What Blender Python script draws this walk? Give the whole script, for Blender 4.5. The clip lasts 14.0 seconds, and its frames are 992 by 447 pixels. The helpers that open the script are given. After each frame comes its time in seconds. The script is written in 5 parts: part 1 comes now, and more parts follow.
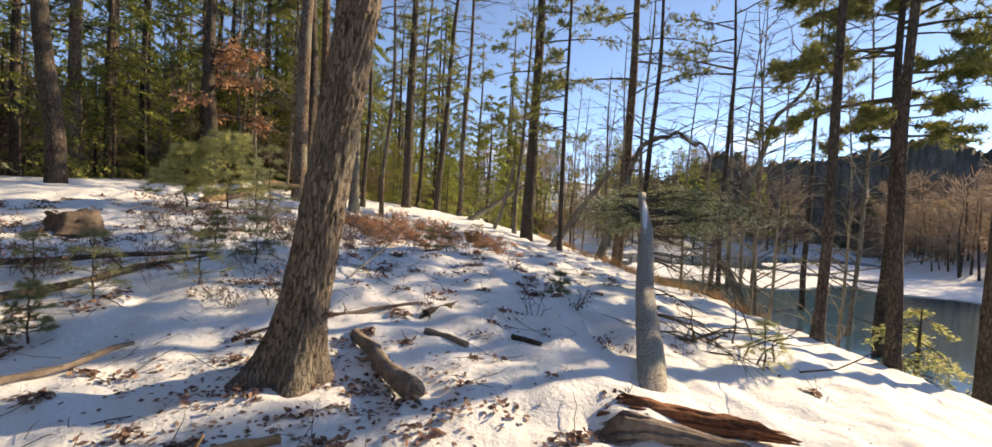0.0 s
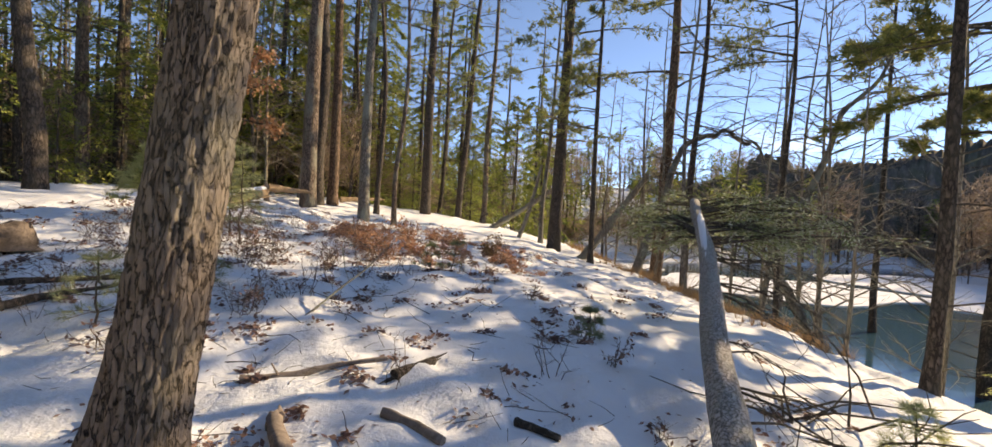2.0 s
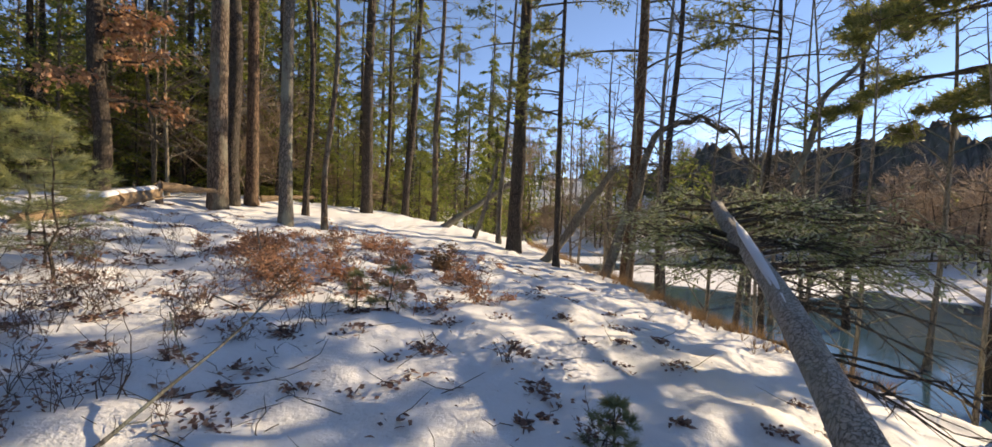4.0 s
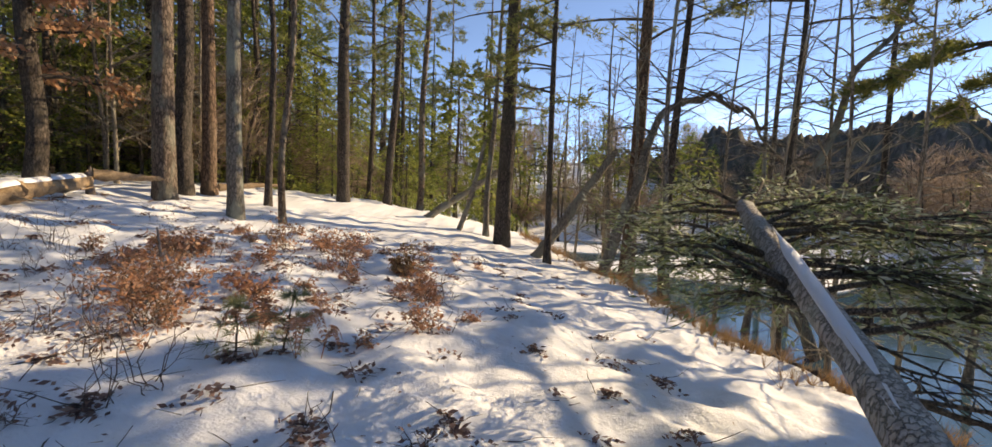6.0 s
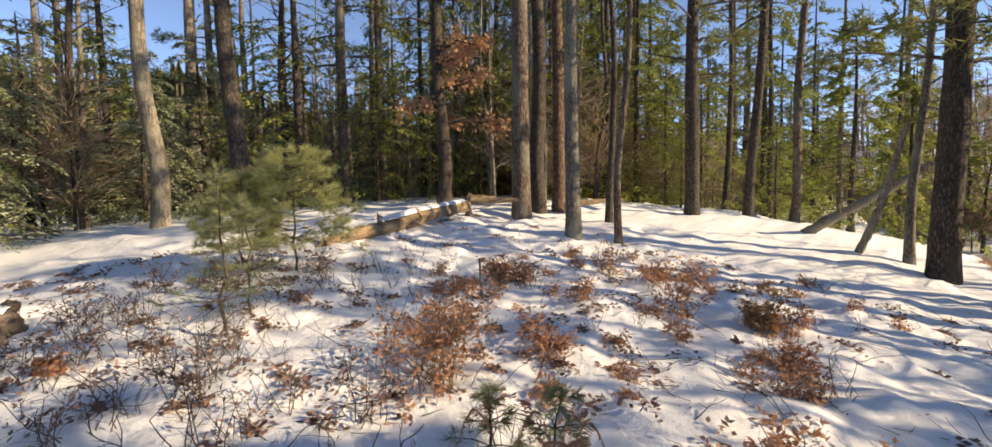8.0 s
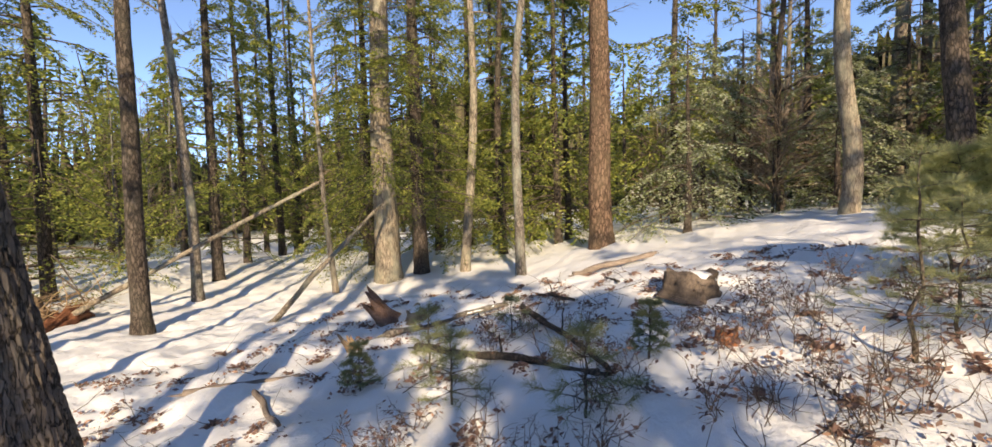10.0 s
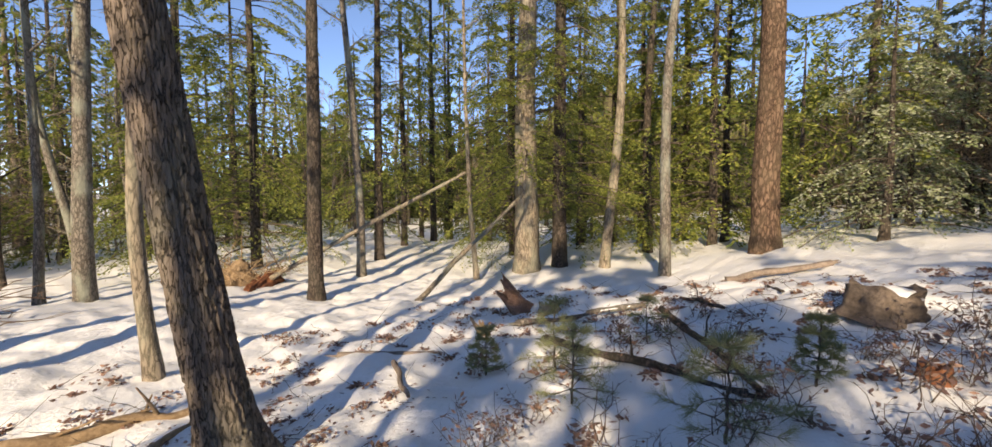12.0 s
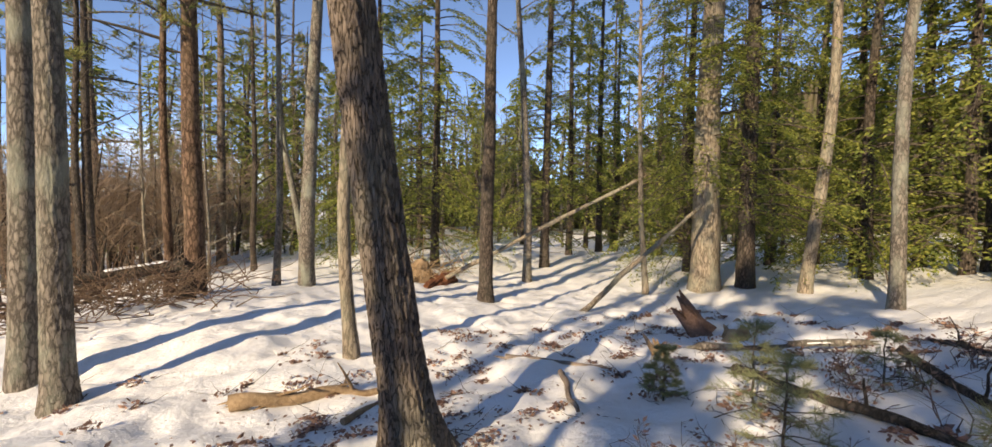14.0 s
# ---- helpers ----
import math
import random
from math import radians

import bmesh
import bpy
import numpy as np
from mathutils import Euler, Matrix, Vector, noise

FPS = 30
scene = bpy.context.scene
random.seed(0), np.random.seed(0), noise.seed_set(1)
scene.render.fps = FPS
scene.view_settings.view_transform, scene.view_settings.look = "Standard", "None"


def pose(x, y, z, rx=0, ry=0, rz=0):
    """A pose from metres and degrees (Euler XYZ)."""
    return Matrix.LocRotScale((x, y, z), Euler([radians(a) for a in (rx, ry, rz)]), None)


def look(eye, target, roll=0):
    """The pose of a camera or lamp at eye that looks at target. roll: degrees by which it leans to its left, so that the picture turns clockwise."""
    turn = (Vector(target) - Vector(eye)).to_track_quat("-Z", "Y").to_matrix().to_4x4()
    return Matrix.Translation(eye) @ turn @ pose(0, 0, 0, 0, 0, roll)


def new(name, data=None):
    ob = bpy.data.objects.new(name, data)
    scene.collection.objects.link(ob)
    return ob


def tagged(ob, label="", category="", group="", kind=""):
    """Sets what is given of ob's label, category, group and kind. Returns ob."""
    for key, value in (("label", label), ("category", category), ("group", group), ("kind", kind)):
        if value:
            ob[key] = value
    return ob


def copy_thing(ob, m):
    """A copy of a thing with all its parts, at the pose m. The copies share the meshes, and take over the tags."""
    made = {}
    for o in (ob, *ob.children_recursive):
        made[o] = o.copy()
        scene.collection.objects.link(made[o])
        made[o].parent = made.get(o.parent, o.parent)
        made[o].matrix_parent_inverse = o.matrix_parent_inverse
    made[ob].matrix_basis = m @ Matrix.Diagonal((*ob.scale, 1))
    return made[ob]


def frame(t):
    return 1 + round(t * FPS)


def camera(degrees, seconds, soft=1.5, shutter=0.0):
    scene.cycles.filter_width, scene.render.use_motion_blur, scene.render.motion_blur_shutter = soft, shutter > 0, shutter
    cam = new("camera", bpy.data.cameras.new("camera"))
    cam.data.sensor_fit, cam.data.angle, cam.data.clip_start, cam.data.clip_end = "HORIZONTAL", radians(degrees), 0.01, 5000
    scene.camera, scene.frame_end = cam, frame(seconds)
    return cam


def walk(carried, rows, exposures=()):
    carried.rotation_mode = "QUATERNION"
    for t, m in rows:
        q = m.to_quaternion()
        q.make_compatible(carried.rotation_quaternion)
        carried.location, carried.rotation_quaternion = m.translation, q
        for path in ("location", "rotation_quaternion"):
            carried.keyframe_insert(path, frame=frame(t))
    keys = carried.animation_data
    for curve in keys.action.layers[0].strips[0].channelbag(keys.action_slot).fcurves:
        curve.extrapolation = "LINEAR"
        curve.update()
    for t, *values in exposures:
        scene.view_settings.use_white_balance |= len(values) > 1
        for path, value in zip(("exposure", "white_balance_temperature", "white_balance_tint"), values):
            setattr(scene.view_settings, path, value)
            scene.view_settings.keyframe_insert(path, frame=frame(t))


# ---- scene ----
cam = camera(93.2, 14.0)

PATH = [
    (0, (0.225, 0.176, 1.573), (0.182, 2.174, 1.516), 2.7),
    (0.5, (0.359, 0.703, 1.647), (0.305, 2.701, 1.592), 2.1),
    (1, (0.546, 1.108, 1.721), (0.348, 3.098, 1.681), 0.6),
    (1.5, (0.606, 1.297, 1.746), (0.372, 3.283, 1.701), 2.0),
    (2, (0.425, 1.858, 1.686), (0.251, 3.85, 1.643), 2.8),
    (2.5, (0.364, 2.324, 1.734), (0.334, 4.324, 1.696), 2.2),
    (3, (0.336, 2.908, 1.826), (0.297, 4.907, 1.772), 2.2),
    (3.5, (0.121, 3.512, 1.909), (0.072, 5.511, 1.856), 2.6),
    (4, (0.198, 4.033, 1.935), (0.232, 6.032, 1.86), 1.8),
    (4.2, (0.303, 4.297, 1.989), (0.318, 6.295, 1.916), 0.8),
    (6.3, (0.769, 5.799, 2.137), (0.782, 7.793, 1.982), 2.1),
    (6.5, (0.733, 5.968, 2.2), (0.562, 7.954, 2.035), 1.7),
    (7, (0.51, 6.503, 2.196), (-0.063, 8.41, 2.012), 3.0),
    (7.5, (0.463, 6.968, 2.247), (-0.348, 8.786, 2.055), -1.2),
    (8, (0.569, 7.328, 2.291), (-0.752, 8.824, 2.164), -1.2),
    (8.5, (0.422, 7.474, 2.285), (-1.276, 8.522, 2.143), 1.0),
    (9, (0.196, 7.455, 2.33), (-1.779, 7.741, 2.192), 0.1),
    (9.2, (0.154, 7.491, 2.326), (-1.841, 7.482, 2.188), -0.6),
    (11.3, (-0.271, 7.585, 2.198), (-1.839, 6.349, 2.081), 0.1),
    (11.5, (-0.268, 7.594, 2.211), (-1.835, 6.357, 2.083), 0.3),
    (12, (-0.272, 7.562, 2.2), (-1.756, 6.228, 2.068), 0.0),
    (12.5, (-0.321, 7.293, 2.109), (-1.609, 5.767, 2.003), -0.6),
    (13, (-0.321, 7.291, 2.108), (-1.454, 5.646, 2.001), -0.5),
    (13.5, (-0.32, 7.294, 2.109), (-1.3, 5.553, 2.011), 2.0),
    (14, (-0.319, 7.295, 2.11), (-1.27, 5.538, 2.02), 1.0),
]
walk(cam, [(t, look(eye, target, roll)) for t, eye, target, roll in PATH],
     exposures=[(0.0, 1.78, 9200, 10), (1.0, 1.74, 9000, 10), (2.5, 1.72, 8700, 10), (3.0, 1.54, 8200, 10), (3.5, 1.68, 8600, 10), (4.0, 1.54, 8500, 10),
                (6.5, 1.58, 8900, 10), (8.0, 1.66, 8600, 10), (9.0, 1.75, 8300, 10), (11.5, 1.6, 8200, 10), (14.0, 1.48, 8300, 10)])

# ---- light ----
SUN_AZ, SUN_EL = 61.0, 25.0
world = bpy.data.worlds.new("winter_sky")
scene.world = world
world.use_nodes = True
wt = world.node_tree
sky = wt.nodes.new("ShaderNodeTexSky")
sky.sky_type, sky.sun_disc = "NISHITA", False
sky.sun_elevation, sky.sun_rotation = radians(SUN_EL), radians(SUN_AZ)
sky.air_density, sky.dust_density, sky.ozone_density, sky.altitude = 0.5, 0.0, 3.4, 3500
wt.nodes["Background"].inputs["Strength"].default_value = 0.14
# small bright clouds low over the pond
wtc = wt.nodes.new("ShaderNodeTexCoord")
wmap = wt.nodes.new("ShaderNodeMapping")
wmap.inputs["Scale"].default_value = (2.2, 2.2, 7.0)
wcl = wt.nodes.new("ShaderNodeTexNoise")
wcl.inputs["Scale"].default_value, wcl.inputs["Detail"].default_value = 1.6, 7.0
wsep = wt.nodes.new("ShaderNodeSeparateXYZ")
wr1, wr2 = wt.nodes.new("ShaderNodeValToRGB"), wt.nodes.new("ShaderNodeValToRGB")
wr1.color_ramp.elements[0].position, wr1.color_ramp.elements[1].position = 0.58, 0.72
wr2.color_ramp.elements[0].position, wr2.color_ramp.elements[1].position = 0.05, 0.19
wr2.color_ramp.elements[0].color, wr2.color_ramp.elements[1].color = (0.8, 0.8, 0.8, 1), (0, 0, 0, 1)
wmul, wmix = wt.nodes.new("ShaderNodeMath"), wt.nodes.new("ShaderNodeMix")
wmul.operation, wmix.data_type = "MULTIPLY", "RGBA"
wt.links.new(wtc.outputs["Generated"], wmap.inputs[0])
wt.links.new(wtc.outputs["Generated"], wsep.inputs[0])
wt.links.new(wmap.outputs[0], wcl.inputs["Vector"])
wt.links.new(wcl.outputs[0], wr1.inputs[0])
wt.links.new(wsep.outputs[2], wr2.inputs[0])
wt.links.new(wr1.outputs[0], wmul.inputs[0])
wt.links.new(wr2.outputs[0], wmul.inputs[1])
wt.links.new(wmul.outputs[0], wmix.inputs[0])
wt.links.new(sky.outputs[0], wmix.inputs[6])
wmix.inputs[7].default_value = (8.0, 8.0, 8.4, 1)
wt.links.new(wmix.outputs[2], wt.nodes["Background"].inputs[0])
sun_dir = Vector((math.sin(radians(SUN_AZ)) * math.cos(radians(SUN_EL)),
                  math.cos(radians(SUN_AZ)) * math.cos(radians(SUN_EL)), math.sin(radians(SUN_EL))))
sun = new("sun", bpy.data.lights.new("sun", "SUN"))
sun.data.energy, sun.data.angle, sun.data.color = 2.3, radians(0.55), (1.0, 0.87, 0.70)
sun.matrix_world = look(sun_dir * 60, (0, 0, 0))


# ---- materials ----
def material(name):
    m = bpy.data.materials.new(name)
    m.use_nodes = True
    return m, m.node_tree, m.node_tree.nodes["Principled BSDF"]


def node(nt, kind, **props):
    n = nt.nodes.new(kind)
    for key, value in props.items():
        if key == "operation":
            n.operation = value
        elif key == "blend_type":
            n.blend_type = value
        elif key == "data_type":
            n.data_type = value
        else:
            n.inputs[key].default_value = value
    return n


def ramp(nt, source, *stops):
    r = nt.nodes.new("ShaderNodeValToRGB")
    nt.links.new(source, r.inputs[0])
    while len(r.color_ramp.elements) < len(stops):
        r.color_ramp.elements.new(0.5)
    for e, (at, col) in zip(r.color_ramp.elements, stops):
        e.position, e.color = at, (*col, 1)
    return r.outputs[0]


def coords(nt, scale=(1, 1, 1), kind="Object"):
    tc = nt.nodes.new("ShaderNodeTexCoord")
    mp = nt.nodes.new("ShaderNodeMapping")
    mp.inputs["Scale"].default_value = scale
    nt.links.new(tc.outputs[kind], mp.inputs[0])
    return mp.outputs[0]


def bump(nt, bsdf, source, strength, distance):
    b = node(nt, "ShaderNodeBump", Strength=strength, Distance=distance)
    nt.links.new(source, b.inputs["Height"])
    nt.links.new(b.outputs[0], bsdf.inputs["Normal"])


def mixed(nt, fac, a, b, blend="MIX"):
    m = nt.nodes.new("ShaderNodeMix")
    m.data_type, m.blend_type = "RGBA", blend
    if isinstance(fac, float):
        m.inputs[0].default_value = fac
    else:
        nt.links.new(fac, m.inputs[0])
    for sock, v in ((m.inputs[6], a), (m.inputs[7], b)):
        if isinstance(v, tuple):
            sock.default_value = (*v, 1)
        else:
            nt.links.new(v, sock)
    return m.outputs[2]


def snow_material():
    m, nt, b = material("snow")
    co = coords(nt)
    big = node(nt, "ShaderNodeTexNoise", Scale=0.9, Detail=4.0)
    fine = node(nt, "ShaderNodeTexNoise", Scale=4.5, Detail=9.0, Roughness=0.66)
    grit = node(nt, "ShaderNodeTexNoise", Scale=38.0, Detail=6.0, Roughness=0.7)
    for n in (big, fine, grit):
        nt.links.new(co, n.inputs["Vector"])
    base = ramp(nt, big.outputs[0], (0.35, (0.80, 0.82, 0.85)), (0.65, (0.88, 0.88, 0.88)))
    # fallen needles and bark crumbs in the crust
    crumbs = ramp(nt, grit.outputs[0], (0.60, (0, 0, 0)), (0.72, (1, 1, 1)))
    where = ramp(nt, big.outputs[0], (0.45, (0, 0, 0)), (0.75, (0.75, 0.75, 0.75)))
    fac = node(nt, "ShaderNodeMath", operation="MULTIPLY")
    nt.links.new(crumbs, fac.inputs[0])
    nt.links.new(where, fac.inputs[1])
    nt.links.new(mixed(nt, fac.outputs[0], base, (0.34, 0.27, 0.22)), b.inputs["Base Color"])
    b.inputs["Roughness"].default_value = 0.75
    b.inputs["Specular IOR Level"].default_value = 0.25
    bump(nt, b, fine.outputs[0], 0.65, 0.075)
    return m


def bark_material(name, dark, light, scale=1.0, moss=0.0, strength=0.9, crack=0.22, tall=3.2, warping=1.0):
    m, nt, b = material(name)
    co = coords(nt, (9 * scale, 9 * scale, tall * scale))
    co2 = coords(nt, (1.5, 1.5, 0.7))
    plates = node(nt, "ShaderNodeTexVoronoi", Scale=1.6)
    plates.feature = "DISTANCE_TO_EDGE"
    warp = node(nt, "ShaderNodeTexNoise", Scale=2.2, Detail=6.0, Roughness=0.65)
    blot = node(nt, "ShaderNodeTexNoise", Scale=2.0, Detail=4.0)
    nt.links.new(co, warp.inputs["Vector"])
    nt.links.new(co2, blot.inputs["Vector"])
    off = node(nt, "ShaderNodeVectorMath", operation="ADD")
    nt.links.new(co, off.inputs[0])
    less = node(nt, "ShaderNodeVectorMath", operation="SCALE")
    less.inputs["Scale"].default_value = warping
    nt.links.new(warp.outputs["Color"], less.inputs[0])
    nt.links.new(less.outputs[0], off.inputs[1])
    nt.links.new(off.outputs[0], plates.inputs["Vector"])
    edge_ = ramp(nt, plates.outputs["Distance"], (0.0, (0, 0, 0)), (crack, (1, 1, 1)))
    tone = ramp(nt, warp.outputs[0], (0.3, dark), (0.7, light))
    tone = mixed(nt, edge_, tuple(c * 0.45 for c in dark), tone)
    mid = tuple((p + q) / 2 for p, q in zip(dark, light))
    tone = mixed(nt, ramp(nt, blot.outputs[0], (0.4, (0, 0, 0)), (0.7, (0.55, 0.55, 0.55))), tone,
                 (mid[0] * 0.85, mid[1] * 1.0, mid[2] * 0.95))
    if moss:
        tone = mixed(nt, ramp(nt, blot.outputs[0], (0.5, (0, 0, 0)), (0.62, (moss, moss, moss))), tone, (0.33, 0.36, 0.30))
    nt.links.new(tone, b.inputs["Base Color"])
    b.inputs["Roughness"].default_value = 0.9
    b.inputs["Specular IOR Level"].default_value = 0.2
    add = node(nt, "ShaderNodeMath", operation="ADD")
    nt.links.new(edge_, add.inputs[0])
    nt.links.new(warp.outputs[0], add.inputs[1])
    bump(nt, b, add.outputs[0], strength, 0.015)
    return m


def leaf_material(name, *tones, translucent=0.25):
    m, nt, b = material(name)
    geo = nt.nodes.new("ShaderNodeNewGeometry")
    stops = [(i / max(1, len(tones) - 1), c) for i, c in enumerate(tones)]
    col = ramp(nt, geo.outputs["Random Per Island"], *stops)
    nt.links.new(col, b.inputs["Base Color"])
    b.inputs["Roughness"].default_value = 0.6
    b.inputs["Specular IOR Level"].default_value = 0.25
    if translucent:
        t = nt.nodes.new("ShaderNodeBsdfTranslucent")
        nt.links.new(col, t.inputs[0])
        mx = nt.nodes.new("ShaderNodeMixShader")
        mx.inputs[0].default_value = translucent
        nt.links.new(b.outputs[0], mx.inputs[1])
        nt.links.new(t.outputs[0], mx.inputs[2])
        nt.links.new(mx.outputs[0], nt.nodes["Material Output"].inputs[0])
    return m


def wood_material(name, dark, light, scale=1.0):
    m, nt, b = material(name)
    co = coords(nt, (14 * scale, 14 * scale, 14 * scale))
    n1 = node(nt, "ShaderNodeTexNoise", Scale=0.35, Detail=3.0)
    n2 = node(nt, "ShaderNodeTexNoise", Scale=1.6, Detail=8.0, Roughness=0.7)
    nt.links.new(co, n1.inputs["Vector"])
    nt.links.new(co, n2.inputs["Vector"])
    a = ramp(nt, n2.outputs[0], (0.3, dark), (0.7, light))
    c = mixed(nt, ramp(nt, n1.outputs[0], (0.35, (0, 0, 0)), (0.7, (0.6, 0.6, 0.6))), a, tuple(v * 0.55 for v in dark))
    nt.links.new(c, b.inputs["Base Color"])
    b.inputs["Roughness"].default_value = 0.85
    b.inputs["Specular IOR Level"].default_value = 0.2
    bump(nt, b, n2.outputs[0], 0.8, 0.01)
    return m


def water_material():
    m, nt, b = material("pond_water")
    # the blue of the reflected sky is put into the base colour
    b.inputs["Base Color"].default_value = (0.035, 0.08, 0.115, 1)
    b.inputs["Roughness"].default_value = 0.1
    b.inputs["IOR"].default_value = 1.33
    n = node(nt, "ShaderNodeTexNoise", Scale=1.4, Detail=3.0)
    nt.links.new(coords(nt), n.inputs["Vector"])
    bump(nt, b, n.outputs[0], 0.12, 0.03)
    return m


SNOW = snow_material()
BARK_PINE = bark_material("pine_bark", (0.13, 0.095, 0.075), (0.33, 0.25, 0.20), 1.0, 0.3)
BARK_NEAR = bark_material("furrowed_pine_bark", (0.155, 0.125, 0.106), (0.29, 0.235, 0.195), 2.3, 0.1, 1.0, 0.075, 1.5, 0.9)
BARK_RED = bark_material("red_pine_bark", (0.11, 0.07, 0.05), (0.32, 0.21, 0.15), 0.9)
BARK_DARK = bark_material("dark_bark", (0.065, 0.052, 0.044), (0.19, 0.15, 0.125), 1.2)
BARK_GREY = bark_material("grey_bark", (0.15, 0.13, 0.11), (0.33, 0.29, 0.25), 1.3, 0.5, 0.5)
BARK_PALE = bark_material("pale_bark", (0.22, 0.18, 0.14), (0.42, 0.355, 0.28), 1.2, 0.2, 0.6, 0.14, 2.0)
BARK_TWIG = bark_material("twig_bark", (0.11, 0.085, 0.065), (0.30, 0.245, 0.20), 3.0)
TWIG_RED = bark_material("reddish_twig_bark", (0.2, 0.125, 0.09), (0.44, 0.3, 0.22), 3.0)
TWIG_DULL = bark_material("dull_twig_bark", (0.2, 0.14, 0.115), (0.42, 0.31, 0.25), 3.0)
BARK_LITTLE = bark_material("bleached_bark", (0.36, 0.31, 0.27), (0.68, 0.62, 0.56), 2.2, 0.15, 0.7, 0.12)
NEEDLE_PINE = leaf_material("pine_needles", (0.14, 0.175, 0.06), (0.25, 0.27, 0.09), (0.38, 0.34, 0.14), translucent=0.42)
NEEDLE_BLUE = leaf_material("white_pine_needles", (0.18, 0.21, 0.12), (0.29, 0.32, 0.17), (0.41, 0.42, 0.23), translucent=0.45)
NEEDLE_HEM = leaf_material("hemlock_needles", (0.1, 0.14, 0.042), (0.23, 0.27, 0.065), (0.42, 0.42, 0.11), translucent=0.42)
NEEDLE_FROST = leaf_material("frosted_needles", (0.17, 0.22, 0.09), (0.32, 0.36, 0.18), (0.55, 0.57, 0.46), translucent=0.4)
LEAF_RUST = leaf_material("rust_leaves", (0.42, 0.20, 0.11), (0.58, 0.31, 0.19), (0.68, 0.43, 0.29), translucent=0.5)
LEAF_OAK = leaf_material("oak_leaves", (0.42, 0.22, 0.12), (0.55, 0.31, 0.18), (0.6, 0.4, 0.26), translucent=0.4)
LEAF_LITTER = leaf_material("leaf_litter", (0.13, 0.085, 0.075), (0.25, 0.155, 0.13), (0.42, 0.27, 0.2), translucent=0.25)
GRASS_TAN = leaf_material("dry_grass", (0.25, 0.14, 0.06), (0.36, 0.22, 0.11), (0.42, 0.3, 0.17))
WOOD_SNAG = wood_material("rotten_snag_wood", (0.15, 0.085, 0.06), (0.37, 0.235, 0.175))
WOOD_TAN = wood_material("weathered_tan_wood", (0.22, 0.145, 0.085), (0.56, 0.41, 0.26))
WOOD_GREY = wood_material("weathered_grey_wood", (0.16, 0.125, 0.10), (0.40, 0.33, 0.28))
WOOD_ROT = wood_material("rotten_red_wood", (0.12, 0.045, 0.025), (0.36, 0.16, 0.09))
WOOD_STUMP = wood_material("dark_stump_wood", (0.07, 0.055, 0.046), (0.24, 0.19, 0.155))
# brush tone lightened and let through, to carry haze over the backlit far woods
BRUSH_TAN = leaf_material("hazed_dry_brush", (0.2, 0.145, 0.1), (0.32, 0.24, 0.175), (0.42, 0.33, 0.25), translucent=0.35)
# needles brightened in their own colour, standing in for full sun on them
NEEDLE_SUN = leaf_material("sunlit_needles", (0.40, 0.43, 0.18), (0.54, 0.55, 0.25), (0.66, 0.63, 0.34), translucent=0.5)
WATER = water_material()


# ---- geometry helpers ----
def vnoise(p, seed=0):
    """Smooth value noise in -1..1 at the points p (n x 3)."""
    p = np.asarray(p, float)
    i = np.floor(p).astype(np.int64)
    f = p - i
    u = f * f * (3 - 2 * f)
    out = np.zeros(len(p))
    for dx in (0, 1):
        for dy in (0, 1):
            for dz in (0, 1):
                h = (i[:, 0] + dx) * 374761393 + (i[:, 1] + dy) * 668265263 + (i[:, 2] + dz) * 2147483647 + seed * 974711
                h = (h ^ (h >> 13)) * 1274126177
                h = (h ^ (h >> 16)) & 0xFFFF
                w = (u[:, 0] if dx else 1 - u[:, 0]) * (u[:, 1] if dy else 1 - u[:, 1]) * (u[:, 2] if dz else 1 - u[:, 2])
                out += w * (h / 32767.5 - 1)
    return out


class Shape:
    """Collects faces, then becomes one mesh."""

    def __init__(self):
        self.v, self.f, self.n = [], [], 0

    def add(self, verts, faces):
        verts = np.asarray(verts, float).reshape(-1, 3)
        self.v.append(verts)
        self.f.append(np.asarray(faces, np.int64) + self.n)
        self.n += len(verts)

    def mesh(self, name, smooth=True):
        me = bpy.data.meshes.new(name)
        v = np.concatenate(self.v)
        me.vertices.add(len(v))
        me.vertices.foreach_set("co", v.astype(np.float32).ravel())
        sizes = np.concatenate([np.full(len(f), f.shape[1]) for f in self.f])
        loops = np.concatenate([f.ravel() for f in self.f])
        me.loops.add(len(loops))
        me.loops.foreach_set("vertex_index", loops.astype(np.int32))
        me.polygons.add(len(sizes))
        me.polygons.foreach_set("loop_start", np.concatenate([[0], np.cumsum(sizes)[:-1]]).astype(np.int32))
        if smooth:
            me.polygons.foreach_set("use_smooth", np.ones(len(sizes), bool))
        me.update(calc_edges=True)
        me.validate()
        return me


def part(name, shape, mat, parent=None, label="", smooth=True):
    me = shape.mesh(name, smooth)
    me.materials.append(mat)
    ob = new(name, me)
    if parent:
        ob.parent = parent
    if label:
        tagged(ob, label)
    return ob


def thing(name, x, y, z, label, category, group="", turn=0.0):
    e = new(name)
    e.empty_display_size = 0.2
    e.matrix_world = pose(x, y, z, 0, 0, turn)
    return tagged(e, label, category, group)


def unit(v):
    return v / np.maximum(np.linalg.norm(v, axis=-1, keepdims=True), 1e-9)


